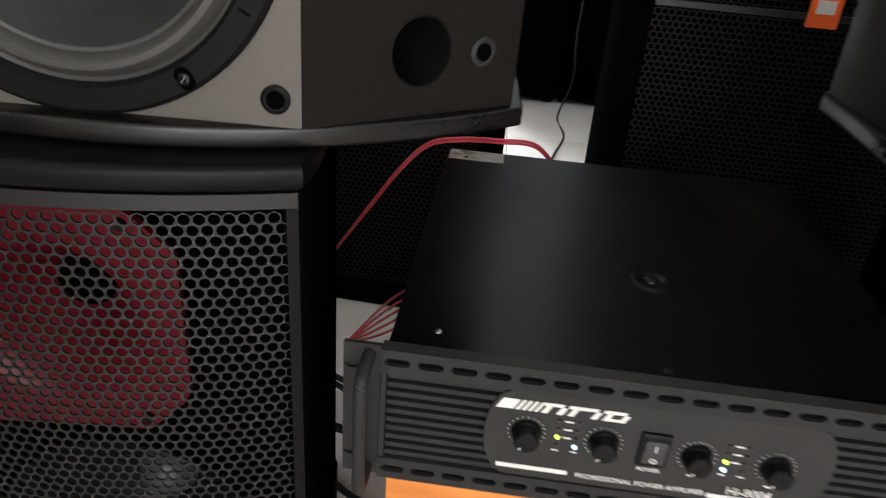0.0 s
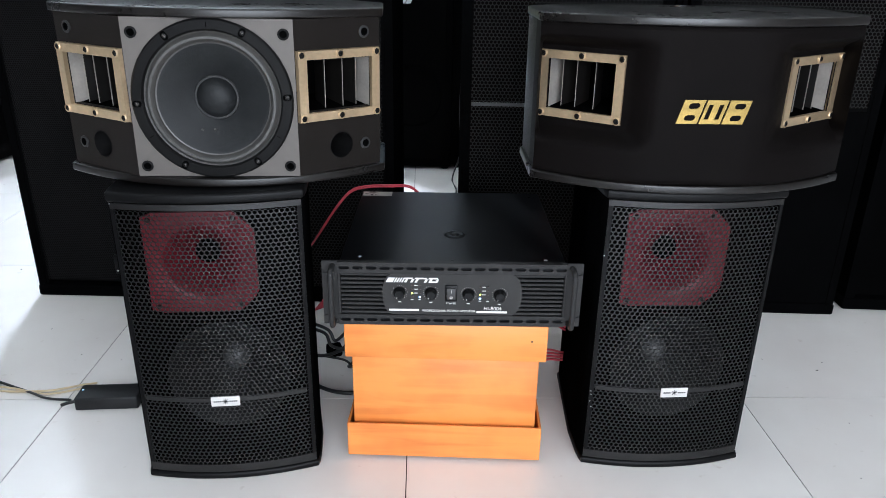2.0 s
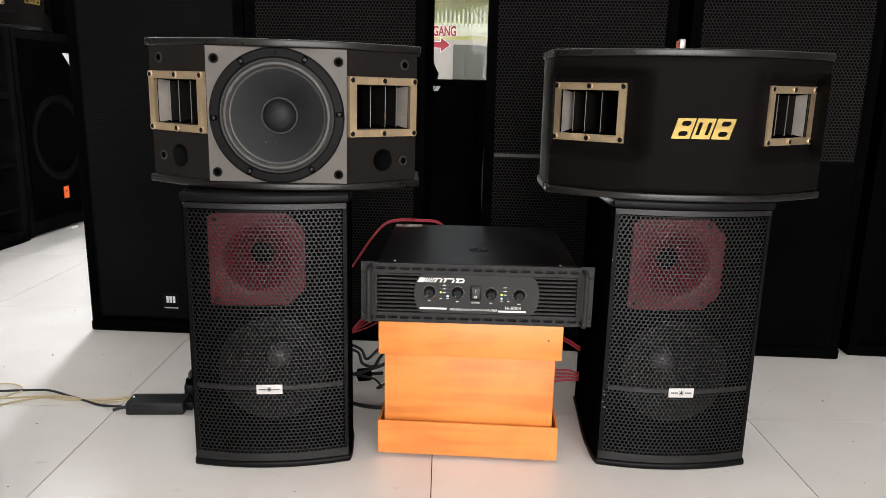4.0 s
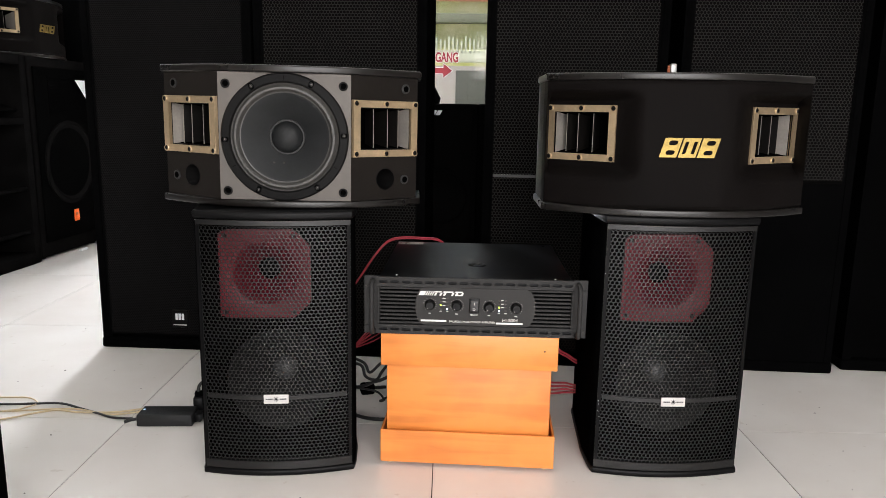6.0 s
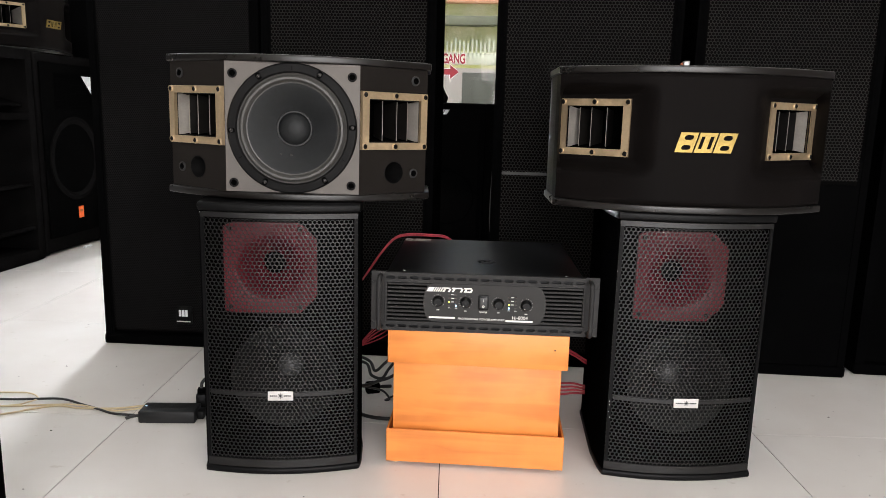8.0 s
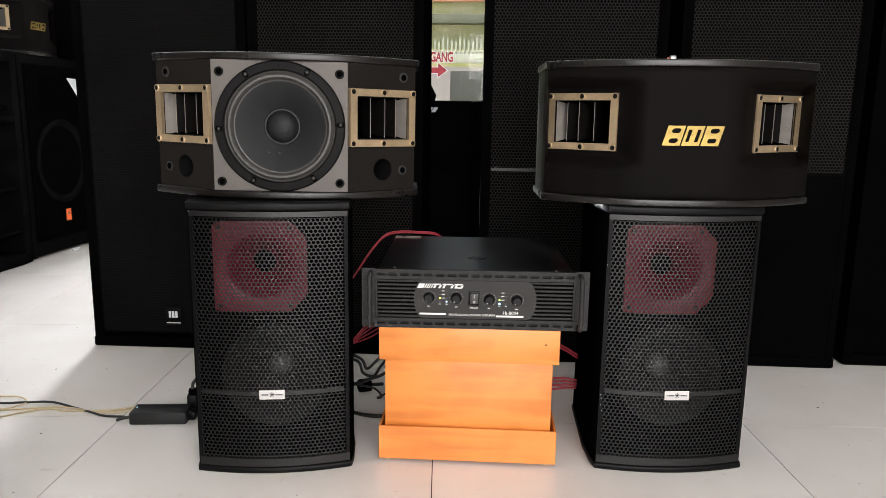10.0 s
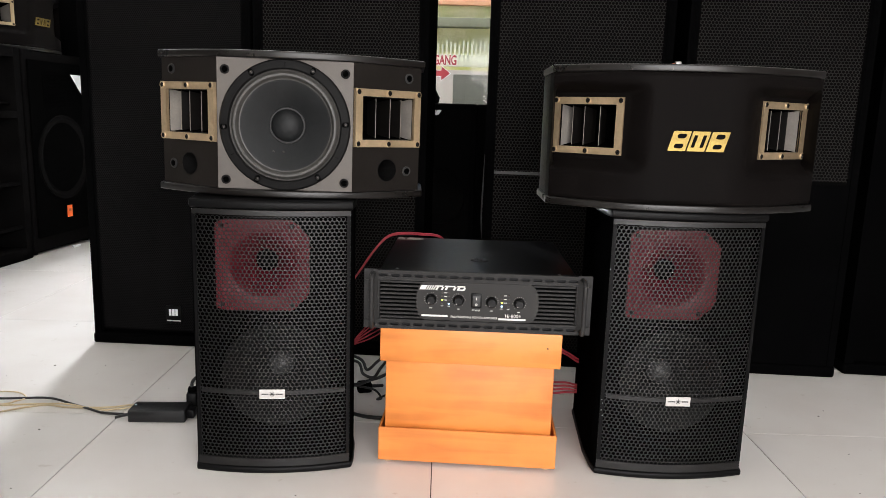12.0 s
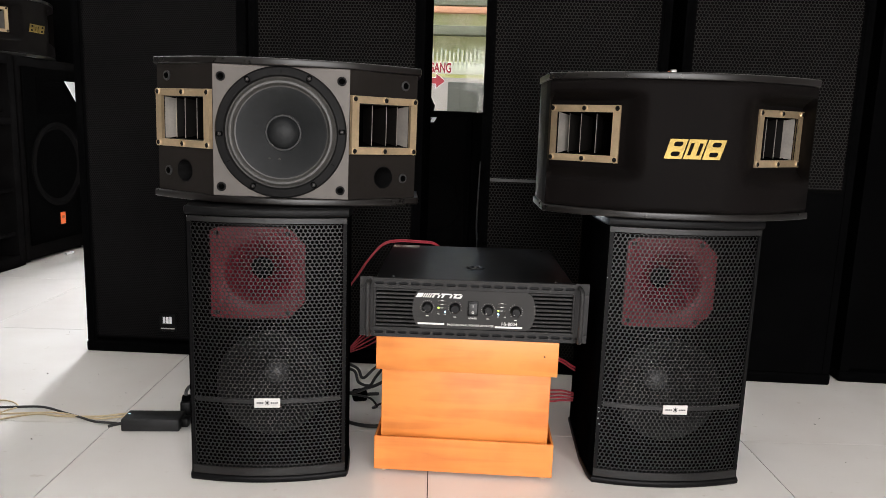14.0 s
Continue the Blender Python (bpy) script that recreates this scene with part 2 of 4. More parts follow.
def slab(outline, z0, z1, r, seg=3):
    """A board on a plan outline with evenly rounded rims."""
    n = len(outline)
    area = sum(outline[k][0] * outline[(k + 1) % n][1] - outline[(k + 1) % n][0] * outline[k][1] for k in range(n))
    side = 1 if area > 0 else -1
    normals = []
    for k in range(n):
        a, c, d = Vector(outline[k - 1]), Vector(outline[k]), Vector(outline[(k + 1) % n])
        e, f = (c - a).normalized(), (d - c).normalized()
        q = Vector((e.y + f.y, -e.x - f.x)) * side
        normals.append(q.normalized())
    bm = bmesh.new()
    rows = []
    for k in range(seg + 1):
        a = math.pi / 2 * k / seg
        rows.append((r * (1 - math.sin(a)), z0 + r * (1 - math.cos(a))))
    rows += [(d, z1 + z0 - z) for d, z in rows[::-1]]
    rings = [[bm.verts.new((x - q.x * d, y - q.y * d, z)) for (x, y), q in zip(outline, normals)] for d, z in rows]
    for a, c in zip(rings, rings[1:]):
        for k in range(n):
            bm.faces.new((a[k], a[(k + 1) % n], c[(k + 1) % n], c[k]))
    bm.faces.new(rings[0])
    bm.faces.new(rings[-1])
    return bm


def turned(profile, steps=48, closed=False):
    """A body of revolution about the y axis that faces -y: profile rows of (radius, y)."""
    bm = bmesh.new()
    rings = []
    for r, y in profile:
        if r < 1e-6:
            rings.append([bm.verts.new((0, y, 0))])
        else:
            rings.append([bm.verts.new((r * math.cos(2 * math.pi * k / steps), y, r * math.sin(2 * math.pi * k / steps))) for k in range(steps)])
    pairs = list(zip(rings, rings[1:])) + ([(rings[-1], rings[0])] if closed else [])
    for a, b in pairs:
        for k in range(steps):
            q = [a[k % len(a)], a[(k + 1) % len(a)], b[(k + 1) % len(b)], b[k % len(b)]]
            q = [v for i, v in enumerate(q) if v not in q[:i]]
            if len(q) > 2:
                bm.faces.new(q)
    return bm


def moved(bm, m):
    bm.transform(m)
    return bm


def at(x, y, z, rx=0, ry=0, rz=0):
    return pose(x, y, z, rx, ry, rz)


def cast(poly, a):
    """The point in which the ray at angle a from the centre of a convex outline leaves it."""
    d = (math.cos(a), math.sin(a))
    cx = sum(p[0] for p in poly) / len(poly)
    cy = sum(p[1] for p in poly) / len(poly)
    best = (cx, cy)
    far = 0
    for (ax, ay), (bx, by) in zip(poly, poly[1:] + poly[:1]):
        ex, ey = bx - ax, by - ay
        det = d[0] * -ey + d[1] * ex
        if abs(det) < 1e-12:
            continue
        t = ((ax - cx) * -ey + (ay - cy) * ex) / det
        u = (d[0] * (ay - cy) - d[1] * (ax - cx)) / det
        if t > far and -1e-6 <= u <= 1 + 1e-6:
            far, best = t, (cx + d[0] * t, cy + d[1] * t)
    return best


def holed(bm, rect, hole, depth, steps=20, back=True):
    """A rectangular cell x0, x1, z0, z1 in the plane y = 0 with a convex hole whose walls go depth back."""
    x0, x1, z0, z1 = rect
    cx = sum(p[0] for p in hole) / len(hole)
    cz = sum(p[1] for p in hole) / len(hole)
    corners = [(x0, z0), (x1, z0), (x1, z1), (x0, z1)]
    angles = {round(math.atan2(z - cz, x - cx), 6) for x, z in corners + (list(hole) if len(hole) < 13 else [])}
    angles |= {round(-math.pi + 2 * math.pi * k / steps, 6) for k in range(steps)}
    angles = sorted(angles)
    rim, wall, outer = [], [], []
    for a in angles:
        hx, hz = cast(list(hole), a)
        rim.append(bm.verts.new((hx, 0, hz)))
        wall.append(bm.verts.new((hx, depth, hz)))
        d = (math.cos(a), math.sin(a))
        ts = [t for t in [((x1 if d[0] > 0 else x0) - cx) / d[0] if abs(d[0]) > 1e-9 else 1e9, ((z1 if d[1] > 0 else z0) - cz) / d[1] if abs(d[1]) > 1e-9 else 1e9]]
        t = min(ts)
        outer.append(bm.verts.new((cx + d[0] * t, 0, cz + d[1] * t)))
    n = len(angles)
    for k in range(n):
        j = (k + 1) % n
        bm.faces.new((outer[k], outer[j], rim[j], rim[k]))
        bm.faces.new((rim[k], rim[j], wall[j], wall[k]))
    return bm


def obround(cx, cz, w, h, n=8):
    r = h / 2
    out = []
    for s, a0 in ((1, -90), (-1, 90)):
        for k in range(n + 1):
            a = radians(a0 + 180 * k / n)
            out.append((cx + s * (w / 2 - r) + r * math.cos(a), cz + r * math.sin(a)))
    return out


def circle(cx, cz, r, n=24):
    return [(cx + r * math.cos(2 * math.pi * k / n), cz + r * math.sin(2 * math.pi * k / n)) for k in range(n)]


def wire(points, radius, sides=8, sub=8):
    """A round cable swept along a smooth line through the points."""
    p = [Vector(q) for q in points]
    p = [p[0] * 2 - p[1]] + p + [p[-1] * 2 - p[-2]]
    line = []
    for a, b, c, d in zip(p, p[1:], p[2:], p[3:]):
        for k in range(sub):
            t = k / sub
            line.append(0.5 * (2 * b + (c - a) * t + (2 * a - 5 * b + 4 * c - d) * t * t + (3 * b - a - 3 * c + d) * t ** 3))
    line.append(p[-2])
    bm = bmesh.new()
    rings = []
    up = Vector((0.13, 0.27, 0.95)).normalized()
    for i, q in enumerate(line):
        t = (line[min(i + 1, len(line) - 1)] - line[max(i - 1, 0)]).normalized()
        s = t.cross(up)
        s = s.normalized() if s.length > 1e-4 else Vector((1, 0, 0))
        u = s.cross(t).normalized()
        rings.append([bm.verts.new(q + radius * (s * math.cos(2 * math.pi * k / sides) + u * math.sin(2 * math.pi * k / sides))) for k in range(sides)])
    for a, b in zip(rings, rings[1:]):
        for k in range(sides):
            bm.faces.new((a[k], a[(k + 1) % sides], b[(k + 1) % sides], b[k]))
    bm.faces.new(rings[0])
    bm.faces.new(rings[-1])
    return bm


def lettering(name, words, size, mat, parent, m, thick=0.0003, align="LEFT", bold=0.0):
    cu = bpy.data.curves.new("words", "FONT")
    cu.body, cu.size, cu.extrude, cu.align_x, cu.align_y = words, size, thick, align, "CENTER"
    cu.offset = bold
    ob = bpy.data.objects.new("words", cu)
    scene.collection.objects.link(ob)
    me = bpy.data.meshes.new_from_object(ob.evaluated_get(bpy.context.evaluated_depsgraph_get()))
    bpy.data.objects.remove(ob)
    bpy.data.curves.remove(cu)
    me.materials.clear()
    me.materials.append(mat)
    o = new(name, me)
    o.parent = parent
    o.matrix_local = m
    return o


def perforated(width, z0, z1, pitch, radius, bend, thick, ring):
    """A punched sheet: staggered holes in hexagonal cells, bent by bend(x). ring: corners of a hole."""
    verts, faces = [], []
    rows = int((z1 - z0) / (pitch * 0.866))
    cols = int(width / pitch)
    out_n = 12 if ring == 12 else 6
    for r in range(rows + 1):
        for c in range(cols + 1):
            cx = -width / 2 + c * pitch + (pitch / 2 if r % 2 else 0)
            cz = z0 + r * pitch * 0.866
            if abs(cx) > width / 2:
                continue
            base = len(verts)
            for k in range(out_n):
                a = radians(30 + 360 * k / out_n)
                rad = pitch / math.sqrt(3) if (out_n == 6 or k % 2 == 0) else pitch / 2
                x = cx + rad * math.cos(a)
                verts.append((x, bend(x), cz + rad * math.sin(a)))
            for back in ((0, thick) if thick else (0,)):
                for k in range(out_n):
                    a = radians(30 + 360 * k / out_n)
                    x = cx + radius * math.cos(a)
                    verts.append((x, bend(x) + back, cz + radius * math.sin(a)))
            for k in range(out_n):
                j = (k + 1) % out_n
                faces.append((base + k, base + j, base + out_n + j, base + out_n + k))
                if thick:
                    faces.append((base + out_n + k, base + out_n + j, base + 2 * out_n + j, base + 2 * out_n + k))
    return verts, faces


def bent_strip(x0, x1, z0, z1, bend, front, thick, n=24):
    """A strip of sheet that follows a bent front."""
    bm = bmesh.new()
    cols = []
    for k in range(n + 1):
        x = x0 + (x1 - x0) * k / n
        y = bend(x)
        cols.append([bm.verts.new((x, y - front, z0)), bm.verts.new((x, y - front, z1)), bm.verts.new((x, y - front + thick, z1)), bm.verts.new((x, y - front + thick, z0))])
    for a, b in zip(cols, cols[1:]):
        for k in range(4):
            bm.faces.new((a[k], b[k], b[(k + 1) % 4], a[(k + 1) % 4]))
    bm.faces.new(cols[0])
    bm.faces.new(cols[-1][::-1])
    return bm


# ---------------------------------------------------------------- the room
X0, X1, Y0, Y1, CEIL = -4.2, 3.6, -4.2, 5.5, 3.1
WIN_L, WIN_R, WIN_T = -3.3, 0.9, 2.65
I = Matrix.Identity(4)


def wall(name, *dims, mat=None, label="cream painted shop wall"):
    return solo(name, box(*dims), mat or M_WALL, I, label, "wall", "structure", smooth=False)


# The side walls are unseen; their dark tone only keeps side light low.
wall("wall_west", X0 - 0.15, X0, Y0, Y1, 0, CEIL, mat=M_DARKWALL, label="unseen side wall, dark to cut side light")
wall("wall_east", X1, X1 + 0.15, Y0, Y1, 0, CEIL, mat=M_DARKWALL, label="unseen side wall, dark to cut side light")
wall("wall_north_pier_a", X0, WIN_L, Y1, Y1 + 0.15, 0, CEIL)
wall("wall_north_pier_b", WIN_R, X1, Y1, Y1 + 0.15, 0, CEIL)
wall("wall_north_header", WIN_L, WIN_R, Y1, Y1 + 0.15, WIN_T, CEIL)
wall("wall_south_pier_a", X0, -0.7, Y0 - 0.15, Y0, 0, CEIL)
wall("wall_south_pier_b", 2.5, X1, Y0 - 0.15, Y0, 0, CEIL)
wall("wall_south_header", -0.7, 2.5, Y0 - 0.15, Y0, 2.65, CEIL)
solo("ceiling", box(X0 - 0.15, X1 + 0.15, Y0 - 0.15, Y1 + 0.15, CEIL, CEIL + 0.12), M_CEIL, I, "plain white painted ceiling", "ceiling", "structure", smooth=False)

window = thing("window_1", I, "tall shop window with clear glass and aluminium frame", "window", kind="structure")
for a, b in ((WIN_L, WIN_L + 0.05), (-1.93, -1.88), (-0.92, -0.87), (WIN_R - 0.05, WIN_R)):
    part("window_frame", box(a, b, Y1 + 0.04, Y1 + 0.1, 0.03, WIN_T - 0.03, 0.003), M_FRAME, window)
for a, b in ((0.0, 0.03), (WIN_T - 0.03, WIN_T)):
    part("window_frame", box(WIN_L, WIN_R, Y1 + 0.04, Y1 + 0.1, a, b, 0.003), M_FRAME, window)
for a, b in ((WIN_L + 0.05, -1.93), (-1.88, -0.92), (-0.87, WIN_R - 0.05)):
    pane = part("pane", box(a, b, Y1 + 0.066, Y1 + 0.072, 0.03, WIN_T - 0.03), M_GLASS, window, smooth=False)
    pane.visible_shadow = False

# ---------------------------------------------------------------- perforated two-way loudspeakers
SP_H, SP_W = 0.6, 0.1645


def sp_bend(x):
    return -0.024 * (1 - (x / SP_W) ** 2)


def sp_outline(grow=0.0, front=0.0, inset=0.0):
    w = SP_W + grow - inset
    pts = []
    for k in range(25):
        x = -w + 2 * w * k / 24
        pts.append((x, -0.024 * (1 - (x / w) ** 2) - front))
    side = [(SP_W + 0.003, 0.006), (SP_W + 0.005, 0.03), (SP_W + 0.005, 0.1), (SP_W - 0.02, 0.33), (SP_W - 0.035, 0.345)]
    side = [(x + grow, y + (grow if y > 0.3 else 0)) for x, y in side]
    return pts + side + [(-x, y) for x, y in side[::-1]]


GRILLE_V, GRILLE_F = perforated(2 * SP_W - 0.018, 0.036, 0.568, 0.0092, 0.00385, sp_bend, 0.0014, 12)
GRILLE_ME = bpy.data.meshes.new("grille")
GRILLE_ME.from_pydata(GRILLE_V, [], GRILLE_F)
GRILLE_ME.materials.append(M_GRILLE)


def loudspeaker(m, label, chips=()):
    t = thing("loudspeaker", m, label, "loudspeaker", "perforated loudspeakers")
    # shell with an open front
    o = sp_outline()
    walls = o[24:] + o[:1]
    bm = bmesh.new()
    inner = [(x * 0.93, y + (0.0 if y < 0.2 else -0.015)) for x, y in walls]
    loop = walls + inner[::-1]
    f = bm.faces.new([bm.verts.new((x, y, 0.014)) for x, y in loop])
    ext = bmesh.ops.extrude_face_region(bm, geom=[f])
    for v in ext["geom"]:
        if isinstance(v, bmesh.types.BMVert):
            v.co.z = SP_H - 0.02
    part("cabinet_shell", bm, M_CAB, t)
    part("top_cap", slab(sp_outline(0.003, 0.004), SP_H - 0.019, SP_H, 0.006), M_CAP, t)
    part("base_cap", slab(sp_outline(0.003, 0.004), 0.0, 0.015, 0.005), M_CAP, t)
    bm = bmesh.new()
    holed(bm, (-SP_W + 0.008, SP_W - 0.008, 0.0155, 0.375), circle(0.002, 0.208, 0.13, 32), 0.012, 32)
    holed(bm, (-SP_W + 0.008, SP_W - 0.008, 0.375, SP_H - 0.0195), circle(-0.022, 0.458, 0.08, 32), 0.012, 32)
    part("baffle", moved(bm, at(0, 0.034, 0)), M_INSIDE, t, smooth=False)
    g = new("grille", GRILLE_ME)
    g.parent = t
    tagged(g, "black punched steel grille")
    part("grille_border", bent_strip(-SP_W + 0.001, SP_W - 0.001, 0.5685, SP_H - 0.0205, sp_bend, 0.0008, 0.004), M_GRILLE, t)
    part("grille_border", bent_strip(-SP_W + 0.001, SP_W - 0.001, 0.016, 0.034, sp_bend, 0.0008, 0.004), M_GRILLE, t)
    for a, b in ((-SP_W + 0.001, -SP_W + 0.0085), (SP_W - 0.0085, SP_W - 0.001)):
        part("grille_border", bent_strip(a, b, 0.0342, 0.5683, sp_bend, 0.0008, 0.004, 3), M_CAP, t)
    part("crossbar", bent_strip(-SP_W + 0.012, SP_W - 0.012, 0.181, 0.19, sp_bend, 0.0012, 0.003), M_GRILLE, t)
    # badge: a metal plate with an emblem between two dark lines
    badge = part("badge", box(-0.027, 0.027, -0.0285, -0.0252, 0.1735, 0.1945, 0.001), M_BADGE, t, "small silver badge")
    bars = bmesh.new()
    for k in range(4):
        box(-0.022 + 0.0038 * k, -0.0192 + 0.0038 * k, -0.029, -0.0284, 0.183, 0.1857, bm=bars)
        box(0.0078 + 0.0038 * k, 0.0106 + 0.0038 * k, -0.029, -0.0284, 0.183, 0.1857, bm=bars)
    part("printed_bars", bars, M_KNOB, badge)
    star = bmesh.new()
    for k in range(4):
        join(star, moved(box(-0.0058, 0.0058, -0.029, -0.0284, -0.0006, 0.0006), pose(0, 0, 0.1844, 0, 45 * k, 0)))
    part("emblem", star, M_KNOB, badge)
    # red horn plate with two cut corners
    cx, cz, h = -0.022, 0.458, 0.098
    octo = [(-h, -h), (h - 0.035, -h), (h, -h + 0.035), (h, h - 0.035), (h - 0.035, h), (-h, h)]
    bm = bmesh.new()
    out_pts = [cast(octo, 2 * math.pi * k / 48 + 0.01) for k in range(48)]
    rings = []
    for r, y in ((None, 0.014), (None, 0.008), (0.074, 0.008), (0.066, 0.011), (0.052, 0.026), (0.036, 0.05), (0.024, 0.07)):
        ring = []
        for k in range(48):
            a = 2 * math.pi * k / 48 + 0.01
            px, pz = out_pts[k] if r is None else (r * math.cos(a), r * math.sin(a))
            ring.append(bm.verts.new((cx + px, y, cz + pz)))
        rings.append(ring)
    for a, b in zip(rings, rings[1:]):
        for k in range(48):
            bm.faces.new((a[k], a[(k + 1) % 48], b[(k + 1) % 48], b[k]))
    horn = part("horn", bm, M_RED, t, "dark red horn plate behind the grille")
    part("throat", moved(turned([(0.025, 0.069), (0.02, 0.09), (0, 0.092)], 24), at(cx, 0, cz)), M_INSIDE, horn)
    for sx, sz in ((-0.085, -0.085), (-0.085, 0.085), (0.062, 0.085), (0.062, -0.085)):
        part("screw", moved(turned([(0, -0.002), (0.004, -0.002), (0.005, 0.0), (0.005, 0.004)], 12), at(cx + sx, 0.006, cz + sz)), M_SCREW, horn)
    # woofer
    w = part("woofer", moved(turned([(0.144, 0.0335), (0.144, 0.026), (0.14, 0.022), (0.136, 0.027), (0.132, 0.019), (0.124, 0.019), (0.118, 0.028)], 56), at(0.002, 0, 0.208)), M_INSIDE, t)
    part("cone", moved(turned([(0.118, 0.028), (0.09, 0.055), (0.06, 0.09), (0.028, 0.118)], 56), at(0.002, 0, 0.208)), M_CONE_LOW, w)
    # small pale cap, coloured to read as a glint through the grille
    part("dust_cap", moved(turned([(0.03, 0.118), (0.0275, 0.109), (0.021, 0.1), (0.011, 0.094), (0.0, 0.092)], 40), at(0.002, 0, 0.2045)), M_DUST, w)
    for x, z in chips:
        part("paint_chip", moved(box(-0.0006, 0.0006, -0.0005, 0.0005, -0.0008, 0.0008), at(x, sp_bend(x) - 0.0012, z)), M_PAPER, t, smooth=False)
    return t


loudspeaker(pose(-0.4335, -0.0545, 0, 0, 0, 8.7), "black two-way loudspeaker with bowed punched grille and red horn", ((-0.163, 0.578),))
loudspeaker(pose(0.4435, 0.032, 0, 0, 0, 5.9), "black two-way loudspeaker with bowed grille, toed away from the amplifier", ((-0.16, 0.168), (-0.161, 0.152), (-0.161, 0.176), (-0.158, 0.139), (-0.163, 0.47)))

# ---------------------------------------------------------------- horn units of the karaoke loudspeakers


def horn_unit(parent, m, s, name="horn"):
    w, h, iw, ih = 0.082, 0.0598, 0.0655, 0.0452
    bm = bmesh.new()
    holed(bm, (-w, w, -h, h), [(-iw, -ih), (iw, -ih), (iw, ih), (-iw, ih)], 0.008, 16)
    bmesh.ops.remove_doubles(bm, verts=bm.verts[:], dist=1e-5)
    rim = [e for e in bm.edges if e.is_boundary and all(abs(v.co.y) < 1e-6 for v in e.verts)]
    ext = bmesh.ops.extrude_edge_only(bm, edges=rim)
    for v in ext["geom"]:
        if isinstance(v, bmesh.types.BMVert):
            v.co.y = 0.008
            v.co.x *= 1.012
            v.co.z *= 1.015
    bmesh.ops.translate(bm, verts=bm.verts[:], vec=(0, -0.008, 0))
    f = part(name, bm, M_GOLD, parent, "gold-coloured horn frame", smooth=False, m=m)
    # flared throat
    for k in (1, 3):
        bm = bmesh.new()
        rings = []
        for j in range(7):
            u = j / 6
            d, ww, hh = 0.002 + 0.085 * u, iw * (1 - 0.25 * u), ih * (1 - 0.35 * u)
            c = ((-ww, d, -hh), (ww, d, -hh), (ww, d, hh), (-ww, d, hh))
            rings.append((bm.verts.new(c[k]), bm.verts.new(c[(k + 1) % 4])))
        for p, q in zip(rings, rings[1:]):
            bm.faces.new((p[0], p[1], q[1], q[0]))
        part("throat_side", bm, M_HORN, f)
    bm = bmesh.new()
    rings = []
    for q in (0, 0.3, 0.6, 1.0):
        ww, hh, d = iw * (1 - 0.25 * q), ih * (1 - 0.35 * q), 0.002 + 0.085 * q
        rings.append([bm.verts.new(c) for c in ((-ww, d, -hh), (ww, d, -hh), (ww, d, hh), (-ww, d, hh))])
    for a, b in zip(rings, rings[1:]):
        for k in (0, 2):
            bm.faces.new((a[k], a[(k + 1) % 4], b[(k + 1) % 4], b[k]))
    bm.faces.new(rings[-1])
    part("throat", bm, M_INSIDE, f)
    for x in ((0.05, 0.019, -0.0215) if s > 0 else (-0.05, -0.019, 0.0215)):
        bm = bmesh.new()
        a = [bm.verts.new(c) for c in ((x * 0.9 - 0.0007, 0.016, -ih * 0.92), (x * 0.9 + 0.0007, 0.016, -ih * 0.92), (x * 0.9 + 0.0007, 0.016, ih * 0.92), (x * 0.9 - 0.0007, 0.016, ih * 0.92))]
        b = [bm.verts.new(c) for c in ((x * 0.6 - 0.0007, 0.06, -ih * 0.76), (x * 0.6 + 0.0007, 0.06, -ih * 0.76), (x * 0.6 + 0.0007, 0.06, ih * 0.76), (x * 0.6 - 0.0007, 0.06, ih * 0.76))]
        for k in range(4):
            bm.faces.new((a[k], a[(k + 1) % 4], b[(k + 1) % 4], b[k]))
        bm.faces.new(a)
        part("vane_edge", box(x * 0.9 - 0.0005, x * 0.9 + 0.0005, 0.0145, 0.0158, -ih * 0.93, ih * 0.93), M_HORN, f, smooth=False)
        part("vane", bm, M_SCREW, f, smooth=False)
    for x in (-w + 0.0065, 0, w - 0.0065):
        for z in (-h + 0.0065, h - 0.0065):
            part("boss", moved(turned([(0.0052, -0.0022), (0.0066, -0.002), (0.0074, -0.0008), (0.0076, 0.0006)], 18), at(x, -0.008, z)), M_GOLD, f)
            part("screw", moved(turned([(0, -0.0012), (0.0016, -0.0012), (0.002, -0.0026), (0.0036, -0.0026), (0.0052, -0.001), (0.0053, 0.001)], 16), at(x, -0.008, z)), M_SCREW, f)
    return f


def grommet(parent, x, y, z, yaw=0, r=0.0095):
    g = part("grommet", moved(turned([(r, 0.001), (r, -0.002), (r * 0.75, -0.003), (r * 0.62, -0.0026)], 24), pose(x, y, z, 0, 0, yaw)), M_CAPJOINT if yaw else M_RING, parent)
    # The plate has no hole here; a black disc paints the cup's dark depth.
    part("socket", moved(turned([(r * 0.64, -0.0027), (r * 0.5, -0.0014), (0, -0.001)], 16), pose(x, y, z, 0, 0, yaw)), M_INSIDE, g)
    return g


K_H, K_W, K_C = 0.297, 0.279, 0.1385


def board_outline(w=0.286, front=0.016, y_end=0.074, bow=2.1):
    pts = []
    for k in range(33):
        x = -w + 2 * w * k / 32
        pts.append((x, -front + (y_end + front) * abs(x / w) ** bow))
    side = [(w + 0.001, y_end + 0.012), (w + 0.002, 0.258), (w - 0.004, 0.27), (0.215, 0.338), (0.2, 0.345)]
    return pts + side + [(-x, y) for x, y in side[::-1]]


